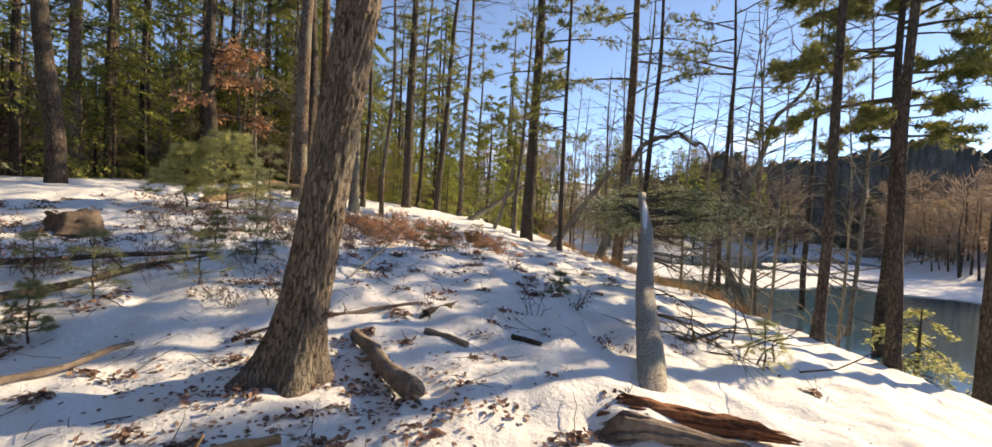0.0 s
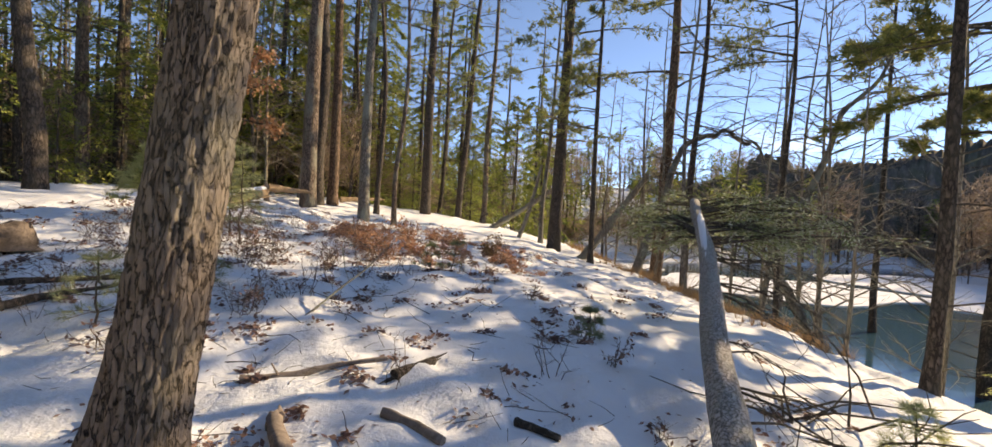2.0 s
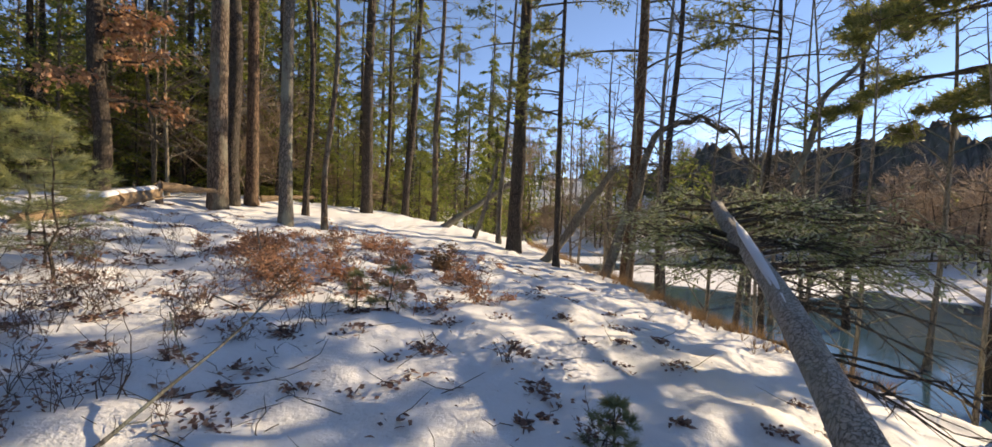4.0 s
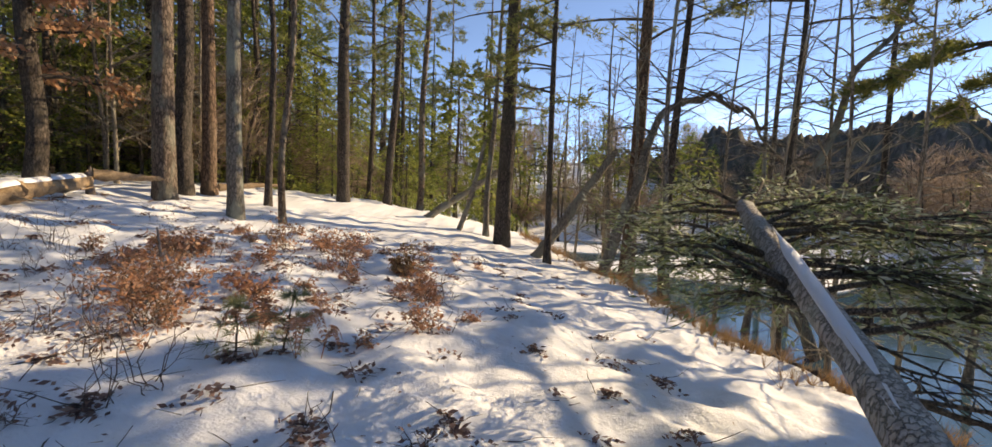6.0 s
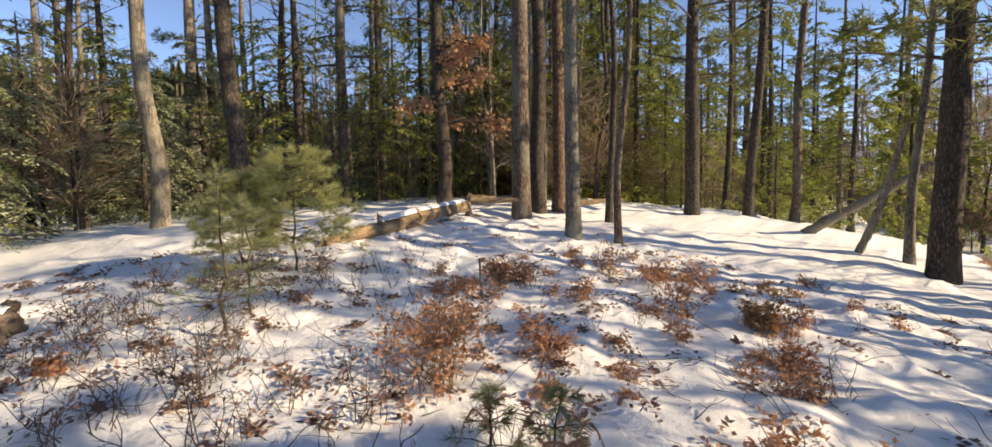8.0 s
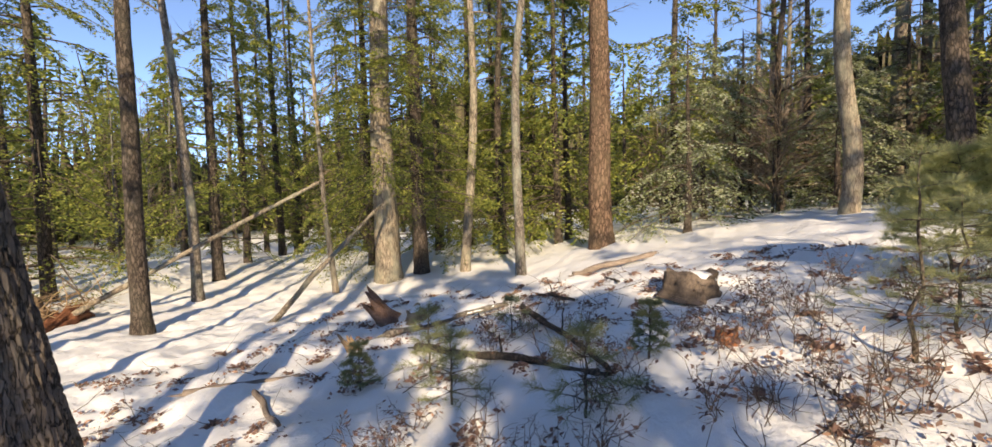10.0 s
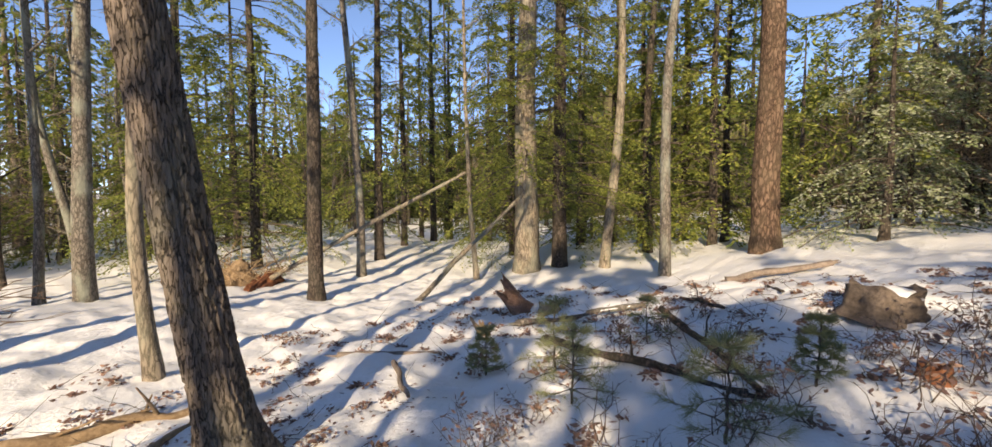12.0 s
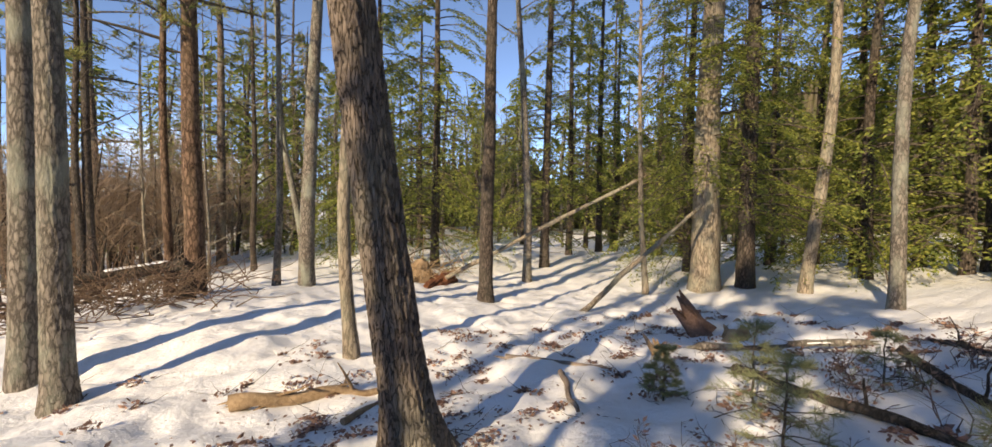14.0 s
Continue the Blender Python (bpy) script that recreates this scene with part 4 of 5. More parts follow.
log(on(-0.3, 20.8, -0.1), (0.5, 21.0, 3.6), 0.09, 0.06, BARK_PALE, "thin pale trunk tilted over the bank", "leaning_tree", seed=4, stubs=3, category="tree")


def twisted_tree():
    e = thing("crooked_tree", 9.3, 17.4, -2.2, "crooked bare tree rising from the water's edge", "tree")
    pts = np.array([(-1.6, -0.2, 2.6), (-1.3, 0, 3.3), (-0.6, 0, 4.6), (0.1, 0.1, 6.2), (0.5, 0.2, 7.6), (1.6, 0.3, 8.6), (2.4, 0.3, 10.5)])
    low = np.array([(0, 0, 0), (-0.4, 0, 1.0), (-1.0, -0.1, 2.0), (-1.6, -0.2, 2.6)])
    pts = np.concatenate([low[:-1], pts])
    t = np.linspace(0, len(pts) - 1, 40)
    p = np.stack([np.interp(t, np.arange(len(pts)), pts[:, i]) for i in range(3)], -1)
    s = Shape()
    tube(s, p, np.interp(t, (0, 4, 9), (0.17, 0.13, 0.04)), 10, 0.12, 6, 5)
    part("trunk", s, BARK_GREY, e)
    w, g = Shape(), Shape()
    rng = np.random.default_rng(6)
    for k in range(34):
        i = rng.integers(6, 39)
        lp = limb_path(p[i], rng.uniform(0, 6.28), rng.uniform(0.9, 3.0), rng.uniform(-0.2, 0.7), rng.uniform(0, 0.4), 7, k, 0.16)
        tube(w, lp, np.linspace(0.03, 0.005, 7), 5, cap=False)
        twig_set(w, lp, rng, 10, 0.8, 0.006, 0)
    tagged(part("branchwork", w, BARK_GREY, e, "bare crooked limbs"), kind="stuff")


twisted_tree()


def fallen_hemlock():
    """The propped, half-fallen tree on the bank, still green at its far end."""
    a, b = np.array((1.53, 4.1, gz(1.53, 4.1) - 0.1)), np.array((2.9, 9.5, 2.02))
    e = thing("fallen_hemlock", *a, "half-fallen hemlock propped over the bank, green boughs at its end", "tree")
    d = b - a
    p = curve_points((0, 0, 0), d, 30, -0.02, 0.04, 3)
    s = Shape()
    tube(s, p, np.linspace(0.135, 0.07, 30), 18, 0.13, 9, 4)
    part("trunk", s, BARK_LITTLE, e)
    w, g = Shape(), Shape()
    rng = np.random.default_rng(14)
    for k in range(20):
        i = rng.integers(3, 22)
        az = rng.choice((-0.8, -0.2, 0.3)) + rng.normal(0, 0.25)
        lp = limb_path(p[i], az, rng.uniform(0.4, 1.3), rng.uniform(-0.15, 0.15), rng.uniform(0.2, 0.5), 7, k, 0.14)
        tube(w, lp, np.linspace(0.012, 0.003, 7), 5, cap=False)
        twig_set(w, lp, rng, 7, 0.5, 0.005, 0.1)
    for k in range(34):
        i = rng.integers(20, 30)
        az = rng.uniform(-0.9, 2.4)
        ln = rng.uniform(0.8, 2.3)
        lp = limb_path(p[i], az, ln, rng.uniform(0.05, 0.35), rng.uniform(0.05, 0.25), 7, k + 40, 0.1)
        tube(w, lp, np.linspace(0.02, 0.004, 7), 4, cap=False)
        tips, ways = twig_set(w, lp, rng, 14, 0.55, 0.005, 0.15)
        m = 22
        u = np.linspace(0.0, 1.0, m)
        c = (tips[:, None] - ways[:, None] * (u[None, :, None] * 0.5) + rng.normal(0, 0.03, (len(tips), m, 3))).reshape(-1, 3)
        ax = (np.repeat(ways, m, 0) + rng.normal(0, 0.6, (len(c), 3)) * np.array((1, 1, 0.4)))
        leaves(g, c, ax, np.array((0, 0, 1.0)) + rng.normal(0, 0.4, c.shape), 0.075, 0.022)
    tagged(part("branchwork", w, BARK_TWIG, e, "tangle of thin dead branches"), kind="stuff")
    part("crown", g, NEEDLE_FROST, e, "grey-green needle sprays", smooth=False)


fallen_hemlock()

# the long log on the crest, its props and snow
log((-7.2, 11.5, gz(-7.2, 11.5) + 0.05), (-7.55, 14.0, gz(-7.55, 14.0) + 0.2), 0.1, 0.16, WOOD_TAN, "long barkless log lying on the snow", seed=7, rough=0.12, wobble=0.03, stubs=5, sides=16)
log((-7.5, 13.8, gz(-7.5, 13.8) + 0.22), (-8.3, 16.2, gz(-8.3, 16.2) + 0.3), 0.16, 0.14, WOOD_TAN, "broken barkless log leaning on a post", seed=11, rough=0.12, wobble=0.03, stubs=5, sides=16)
log((-8.25, 16.3, gz(-8.25, 16.3) + 0.42), (-7.4, 17.25, gz(-7.4, 17.25) + 0.55), 0.12, 0.05, WOOD_TAN, "splintered log end resting on a short post", seed=8, rough=0.2, wobble=0.03, stubs=4, sides=9)
for sx, sy, ex, ey, up, sr in ((-7.45, 13.0, -7.75, 14.1, 0.3, 0.03), (-7.6, 13.2, -7.3, 14.3, 0.12, 0.025), (-8.2, 15.6, -8.5, 16.5, 0.5, 0.03), (-8.1, 15.8, -7.9, 16.7, 0.3, 0.02), (-7.1, 11.9, -7.3, 12.9, 0.16, 0.022)):
    log(on(sx, sy, 0.1), on(ex, ey, up), sr, 0.008, WOOD_TAN, "long torn splinter of tan wood", "wood_splinter", seed=int(sx * -100), rough=0.2, sides=6, category="wood")
log(on(-8.25, 16.22, -0.1), on(-8.3, 16.26, 0.5), 0.09, 0.08, WOOD_GREY, "short grey post under the fallen log", "stump_post", seed=9, category="post")
log(on(-7.1, 19.2, 0.3), on(-5.9, 20.4, 0.5), 0.1, 0.05, WOOD_TAN, "broken limb caught among the trunks", seed=10)
# downed wood near the big pine
log(on(-1.22, 4.75, 0.04), on(-0.38, 3.55, 0.06), 0.045, 0.085, WOOD_GREY, "short split log lying by the big pine", seed=12, rough=0.2, stubs=1)
log(on(-1.75, 5.2, 0.02), on(-0.75, 5.62, 0.05), 0.035, 0.018, WOOD_GREY, "grey branch lying on the snow", "fallen_branch", seed=13, stubs=2)
log(on(-3.6, 2.9, 0.03), on(-2.9, 4.1, 0.04), 0.035, 0.02, WOOD_GREY, "grey branch half sunk in snow", "fallen_branch", seed=14)
log(on(-6.3, 5.1, 0.02), on(-4.0, 6.75, 0.05), 0.045, 0.025, BARK_DARK, "dark limb lying on the shaded snow", "fallen_branch", seed=15, stubs=2)
log(on(-4.75, 4.3, 0.03), on(-3.9, 6.7, 0.05), 0.045, 0.03, BARK_DARK, "dark limb crossing the shaded slope", "fallen_branch", seed=16, stubs=3)
log(on(-5.7, 3.1, 0.03), on(-7.0, 4.5, 0.05), 0.05, 0.04, BARK_GREY, "grey limb partly under snow", "fallen_branch", seed=17)
log(on(-0.2, 2.15, 0.05), on(-1.62, 2.3, 0.05), 0.07, 0.045, WOOD_TAN, "bleached crooked log with a broken fork", seed=18, stubs=6, rough=0.24, wobble=0.16)
log(on(-3.3, 2.1, 0.03), on(-4.3, 2.85, 0.03), 0.05, 0.03, WOOD_GREY, "low log almost buried by snow", seed=19)
log(on(-9.1, 5.1, 0.05), on(-10.0, 6.5, 0.05), 0.07, 0.05, WOOD_GREY, "log lying below the hemlocks", seed=20)
log(on(-1.1, 3.0, 0.05), on(-1.75, 2.6, 0.03), 0.03, 0.02, WOOD_TAN, "tan stick behind the big pine", "fallen_branch", seed=21)
# leaning poles in the hollow
log(on(-4.9, -4.9, -0.05), (-9.2, -1.6, 2.75), 0.065, 0.04, BARK_PALE, "long pale pole leaning into the hemlocks", "leaning_pole", seed=22, stubs=2, category="pole")
log(on(-6.5, -0.35, -0.05), (-9.9, -0.2, 2.1), 0.06, 0.04, BARK_PALE, "pale pole propped against the big hemlock", "leaning_pole", seed=23, stubs=2, category="pole")
log((3.3, -4.4, gz(3.3, -4.4) + 0.75), (0.75, -4.5, gz(0.75, -4.5) + 0.75), 0.09, 0.13, BARK_DARK, "dark trunk fallen across a heap of brush", seed=24, stubs=2)
log(on(0.72, -4.5, -0.1), on(0.72, -4.48, 0.75), 0.17, 0.14, BARK_DARK, "dark broken stump under the fallen trunk", "stump", seed=25, category="stump")


def brush_pile(x, y, w, h, n, seed, label, mat):
    e = thing("brush_pile", x, y, gz(x, y), label, "brush")
    tagged(e, kind="stuff")
    rng = np.random.default_rng(seed)
    s = Shape()
    for k in range(n):
        a = np.array((rng.normal(0, w * 0.4), rng.normal(0, w * 0.3), 0))
        a[2] = gz(x + a[0], y + a[1]) - gz(x, y) + rng.uniform(0, h * 0.5)
        d = unit(np.array((rng.normal(), rng.normal() * 0.6, abs(rng.normal()) * 0.5))) * rng.uniform(0.5, 1.6)
        tube(s, curve_points(a, a + d, 5, -0.05, 0.12, k), np.linspace(0.012, 0.003, 5), 4, cap=False)
    part("sticks", s, mat, e)


brush_pile(2.1, -3.6, 3.0, 1.0, 420, 31, "heap of brown dead brush under a fallen trunk", TWIG_RED)
brush_pile(-4.7, -5.6, 1.8, 0.6, 120, 32, "heap of tan splintered wood and twigs", WOOD_TAN)
brush_pile(2.95, 5.8, 0.8, 0.2, 16, 33, "tangle of thin dead branches on the bank", BARK_TWIG)


def slab(x, y, turn, length, width, height, mat, label, seed):
    """A split hollow slab of trunk, weathered and torn at its ends."""
    e = thing("rotten_log", x, y, gz(x, y) - 0.03, label, "log", turn=turn)
    n, m = 70, 34
    u, v = np.meshgrid(np.linspace(-0.5, 0.5, n), np.linspace(0, np.pi, m), indexing="ij")
    u, v = u.ravel(), v.ravel()
    q = np.stack([u * 4, v * 1.6, u * 0 + seed], -1)
    grain = np.stack([u * 3, v * 9, u * 0 + seed], -1)
    taper = 1 - 0.55 * smooth(u + 0.5)
    r = taper * (1 + 0.30 * vnoise(q, 61) + 0.16 * vnoise(q * 2.6, 62) + 0.11 * vnoise(grain, 65) + 0.07 * vnoise(grain * 2.1, 66))
    tear = 1 - np.clip((np.abs(u) - 0.30 - 0.14 * vnoise(grain * np.array((0, 0.7, 1)), 63)) / 0.10, 0, 1) ** 0.8
    px = u * length * (1 + 0.16 * vnoise(grain * np.array((0, 0.8, 1)), 64))
    s = Shape()
    idx = np.arange(n * m).reshape(n, m)
    f = np.stack([idx[:-1, :-1], idx[1:, :-1], idx[1:, 1:], idx[:-1, 1:]], -1).reshape(-1, 4)
    for k in (1.0, 0.74):
        vtx = np.stack([px, np.cos(v) * width / 2 * r * k, np.sin(v) ** 0.7 * height * r * (0.15 + 0.85 * tear) * k - 0.03 * (k < 1)], -1)
        s.add(vtx, f if k == 1 else f[:, ::-1])
    part("shell", s, mat, e)


slab(1.62, 3.6, -10, 1.3, 0.36, 0.17, WOOD_ROT, "rotten red-brown slab of trunk half sunk in snow", 3)
slab(1.45, 3.25, -14, 1.0, 0.3, 0.15, WOOD_GREY, "grey split slab of old trunk", 4)
slab(-4.3, -5.2, 25, 1.9, 0.8, 0.5, WOOD_TAN, "torn tan slab of a broken trunk in the slash", 6)
slab(-5.0, -4.6, 40, 1.5, 0.5, 0.32, WOOD_ROT, "torn reddish slab of a broken trunk in the slash", 7)
slab(2.55, 3.3, -8, 1.4, 0.22, 0.07, WOOD_ROT, "flat torn strip of rotten wood", 5)


def stump(x, y, r, h, mat, label, seed, jag=0.4):
    e = thing("stump", x, y, gz(x, y) - 0.06, label, "stump")
    n, m = 14, 30
    zz = np.linspace(0, 1, n)
    a = np.linspace(0, 2 * np.pi, m, endpoint=False)
    A, Z = np.meshgrid(a, zz)
    top = h * (1 - jag / 2 + jag * vnoise(np.stack([np.cos(a) * 2, np.sin(a) * 2, a * 0 + seed], -1), 71))
    q = np.stack([np.cos(A).ravel() * 3, np.sin(A).ravel() * 3, Z.ravel() * 2 + seed], -1)
    rad = (r * (1 + 0.45 * np.exp(-Z * 3.5) * (1 + 0.5 * np.cos(5 * A)))).ravel() * (1 + 0.16 * vnoise(q, 72) + 0.1 * vnoise(q * 3, 73))
    v = np.stack([np.cos(A).ravel() * rad, np.sin(A).ravel() * rad, (Z * top[None]).ravel()], -1)
    s = Shape()
    i = np.arange(n - 1)[:, None] * m
    j = np.arange(m)[None]
    k = (j + 1) % m
    s.add(v, np.stack([i + j, i + k, i + m + k, i + m + j], -1).reshape(-1, 4))
    rim = v[-m:]
    inner = rim * np.array((0.6, 0.6, 1)) - np.array((0, 0, h * 0.18))
    s.add(np.concatenate([rim, inner, [[0, 0, h * 0.55]]]), np.stack([j[0], k[0], k[0] + m, j[0] + m], -1))
    s.add(np.concatenate([inner, [[0, 0, h * 0.55]]]), np.stack([j[0], k[0], np.full(m, m)], -1))
    part("wood", s, mat, e)
    return e


def snow_cap(x, y, z, rx, ry, h, seed, label="snow lying on top"):
    s = Shape()
    n, m = 8, 24
    u = np.linspace(0, 1, n)
    a = np.linspace(0, 2 * np.pi, m, endpoint=False)
    A, U = np.meshgrid(a, u)
    w = 1 + 0.18 * vnoise(np.stack([np.cos(A).ravel() * 1.5, np.sin(A).ravel() * 1.5, U.ravel() * 0 + seed], -1), 75).reshape(A.shape)
    v = np.stack([rx * U * w * np.cos(A), ry * U * w * np.sin(A), h * np.sqrt(np.maximum(0, 1 - U ** 2)) - 0.01], -1).reshape(-1, 3)
    i = np.arange(n - 1)[:, None] * m
    j = np.arange(m)[None]
    k = (j + 1) % m
    s.add(v, np.stack([i + j, i + k, i + m + k, i + m + j], -1).reshape(-1, 4))
    ob = tagged(part("snow_patch", s, SNOW), label, "snow")
    ob.location = (x, y, z)


stump(-6.5, 7.35, 0.29, 0.34, WOOD_STUMP, "broad dark rotten stump capped with snow", 1, 0.22)
snow_cap(-6.5, 7.4, gz(-6.5, 7.35) + 0.18, 0.27, 0.25, 0.1, 2, "snow lying on the dark stump")
stump(-4.6, 7.7, 0.09, 0.2, WOOD_ROT, "small rotten red-brown stub in the snow", 2, 0.25)
snag = stump(-6.78, 2.36, 0.15, 0.72, WOOD_SNAG, "torn red rotten snag leaning in sunlight", 17, 0.45)
snag.rotation_euler = Vector((0, 0, 1)).rotation_difference(Vector((0.47, -0.33, 0.75))).to_euler()
snag = stump(-5.11, 3.01, 0.07, 0.34, WOOD_TAN, "small tan splintered stub leaning in the snow", 15, 0.8)
snag.rotation_euler = Vector((0, 0, 1)).rotation_difference(Vector((0.3, -0.2, 0.8))).to_euler()
stump(-6.75, 2.95, 0.16, 0.26, WOOD_TAN, "low pale broken stump beside a red one", 6, 0.5)
snow_cap(-6.85, 2.95, gz(-6.75, 2.95) + 0.12, 0.2, 0.17, 0.1, 5, "snow lying on the pale stump")


def snow_ridge(a, b, w, h, seed, label):
    """Snow lying along the top of a log, in broken lengths."""
    a, b = np.array(a), np.array(b)
    n, m = 40, 9
    t = np.linspace(0, 1, n)
    keep = smooth((vnoise(np.stack([t * 5, t * 0 + seed, t * 0], -1), 77) + 0.35) * 2.5)
    keep[0] = keep[-1] = 0.02
    d = unit(b - a)
    side = unit(np.cross(d, (0, 0, 1.0)))
    ang = np.linspace(0, np.pi, m)
    v = (a + (b - a) * t[:, None])[:, None] + side * (np.cos(ang) * w)[None, :, None] * keep[:, None, None] + \
        np.array((0, 0, 1.0)) * (np.sin(ang) * h - 0.015)[None, :, None] * keep[:, None, None]
    idx = np.arange(n * m).reshape(n, m)
    s = Shape()
    s.add(v.reshape(-1, 3), np.stack([idx[:-1, :-1], idx[1:, :-1], idx[1:, 1:], idx[:-1, 1:]], -1).reshape(-1, 4))
    tagged(part("snow_ridge", s, SNOW), label, "snow")


snow_ridge((-7.25, 11.8, gz(-7.25, 11.8) + 0.17), (-7.5, 13.8, gz(-7.5, 13.8) + 0.34), 0.14, 0.09, 1, "snow lying along the barkless log")
snow_ridge((-7.52, 13.85, gz(-7.52, 13.85) + 0.36), (-8.3, 16.2, gz(-8.3, 16.2) + 0.43), 0.13, 0.08, 2, "snow lying along the broken log")
snow_ridge((-5.7, 3.1, gz(-5.7, 3.1) + 0.07), (-7.0, 4.5, gz(-7.0, 4.5) + 0.09), 0.05, 0.03, 3, "snow lying along the grey limb")
snow_ridge((3.3, -4.4, gz(3.3, -4.4) + 0.83), (0.75, -4.5, gz(0.75, -4.5) + 0.87), 0.07, 0.04, 4, "snow lying along the dark fallen trunk")
snow_ridge((1.75, 4.95, gz(1.53, 4.1) + 0.29), (2.75, 8.9, 1.91), 0.045, 0.03, 5, "snow lying along the half-fallen hemlock")
log((5.3, 11.6, gz(5.3, 11.6) + 0.02), (5.05, 15.2, gz(5.05, 15.2) + 0.03), 0.1, 0.08, BARK_DARK, "dark log lying along the edge of the bank", seed=61, stubs=2)


# the wooded rise that closes the forest side
def woods_mass(name, *tones):
    m, nt, b = material(name)
    streak = node(nt, "ShaderNodeTexNoise", Scale=1.0, Detail=6.0, Roughness=0.7)
    nt.links.new(coords(nt, (1.6, 1.6, 0.22)), streak.inputs["Vector"])
    blot = node(nt, "ShaderNodeTexNoise", Scale=0.5, Detail=5.0, Roughness=0.7)
    nt.links.new(coords(nt), blot.inputs["Vector"])
    tone = ramp(nt, streak.outputs[0], (0.35, tones[0]), (0.55, tones[1]), (0.7, tones[2]))
    nt.links.new(mixed(nt, ramp(nt, blot.outputs[0], (0.42, (0, 0, 0)), (0.62, (0.8, 0.8, 0.8))), tone, tones[3]), b.inputs["Base Color"])
    b.inputs["Roughness"].default_value = 0.95
    b.inputs["Specular IOR Level"].default_value = 0.05
    return m


def wooded_rise():
    m = woods_mass("far_woods_mass", (0.05, 0.046, 0.036), (0.14, 0.12, 0.088), (0.24, 0.2, 0.155), (0.1, 0.115, 0.045))
    n = 700
    u = np.linspace(0, 1, n)
    a = np.radians(-62 + 150 * u)
    rng = np.random.default_rng(19)
    r = 56 + rng.uniform(-1.5, 1.5, n)
    x, y = -r * np.cos(a - 0.25) + 2, r * np.sin(a - 0.25) + 4
    top = np.interp(u, (0, 0.18, 0.35, 0.9, 1), (6.5, 7, 12, 13, 8)) + 1.6 * np.sin(u * 23) + 1.0 * np.sin(u * 61) + rng.uniform(-1.2, 1.6, n)
    top *= smooth(np.minimum(u, 1 - u) * 9) * 0.85 + 0.15
    rows = [np.stack([x * k, y * k, z], -1) for k, z in ((1.0, x * 0 - 5.0), (1.0, top * 0.55), (1.015, top), (1.05, top * 0.6), (1.06, x * 0 - 5.0))]
    idx = np.arange(5 * n).reshape(5, n)
    s = Shape()
    s.add(np.concatenate(rows), np.stack([idx[:-1, :-1], idx[:-1, 1:], idx[1:, 1:], idx[1:, :-1]], -1).reshape(-1, 4))
    tagged(part("backdrop", s, m, smooth=False), "brown and dark green woods on a far rise", "woods", kind="structure")


wooded_rise()


def far_shore_rise():
    """The dark wooded hill that closes the view across the pond."""
    m = woods_mass("pond_hill_woods", (0.075, 0.065, 0.058), (0.16, 0.135, 0.115), (0.26, 0.22, 0.185), (0.1, 0.1, 0.065))
    n = 900
    az = np.radians(np.linspace(-24, 150, n))
    rng = np.random.default_rng(23)
    r = 82 + 3 * np.sin(az * 9)
    top = np.interp(np.degrees(az), (-24, -8, 5, 25, 45, 90, 150), (5.0, 5.5, 6.5, 10.5, 13.5, 14.5, 10.0))
    q = np.stack([az * 14, az * 0, az * 0], -1)
    top = top + 1.3 * vnoise(q, 33) + 0.9 * vnoise(q * 4.1, 34) + rng.uniform(-0.35, 0.45, n)
    x, y = r * np.sin(az), r * np.cos(az)
    rows = [np.stack([x * k, y * k, z], -1) for k, z in ((0.9, x * 0 - 3.5), (0.94, top * 0.35), (0.98, top * 0.75), (1.0, top), (1.03, top * 0.6), (1.04, x * 0 - 5.0))]
    for row in rows[1:3]:
        row[:, 2] += rng.uniform(-0.8, 0.8, n)
    idx = np.arange(6 * n).reshape(6, n)
    s = Shape()
    s.add(np.concatenate(rows), np.stack([idx[:-1, :-1], idx[:-1, 1:], idx[1:, 1:], idx[1:, :-1]], -1).reshape(-1, 4))
    tagged(part("backdrop", s, m, smooth=False), "dark brown wooded hill beyond the pond", "woods", kind="structure")


far_shore_rise()


# ---- undergrowth ----
def bush(x, y, w, h, stems, seed, leaf=None, leaf_n=0, label="", leaf_size=0.05, mat=None, name="bush", droop=0.15):
    rng = np.random.default_rng(seed)
    e = thing(name, x, y, gz(x, y) - 0.02, label, "bush", "woodland bushes")
    g, lf = Shape(), Shape()
    for k in range(stems):
        a = rng.uniform(0, 6.283)
        b = np.array((rng.normal(0, w * 0.12), rng.normal(0, w * 0.12), -0.03))
        tip = np.array((math.cos(a) * w * rng.uniform(0.1, 0.6), math.sin(a) * w * rng.uniform(0.1, 0.6), h * rng.uniform(0.45, 1.05)))
        p = curve_points(b, tip, 7, -0.05 * h, 0.16 * w, k + seed)
        tube(g, p, np.linspace(0.0042, 0.0016, 7), 4, cap=False)
        tips, ways = twig_set(g, p, rng, 6, 0.38 * w, 0.0019, droop, 0.25)
        if leaf and leaf_n:
            pk = rng.integers(0, len(tips), leaf_n)
            c = tips[pk] - ways[pk] * rng.uniform(0, 0.3 * w, (leaf_n, 1)) + rng.normal(0, 0.02, (leaf_n, 3))
            leaves(lf, c, ways[pk] + rng.normal(0, 0.7, (leaf_n, 3)) + np.array((0, 0, -0.3)), rng.normal(size=(leaf_n, 3)), leaf_size * 1.2, leaf_size * 0.5)
    tagged(part("stemwork", g, mat or TWIG_DULL, e, "thin woody stems"), kind="stuff")
    if lf.n:
        tagged(part("foliage", lf, leaf, e, "small withered leaves", smooth=False), kind="stuff")
    return e


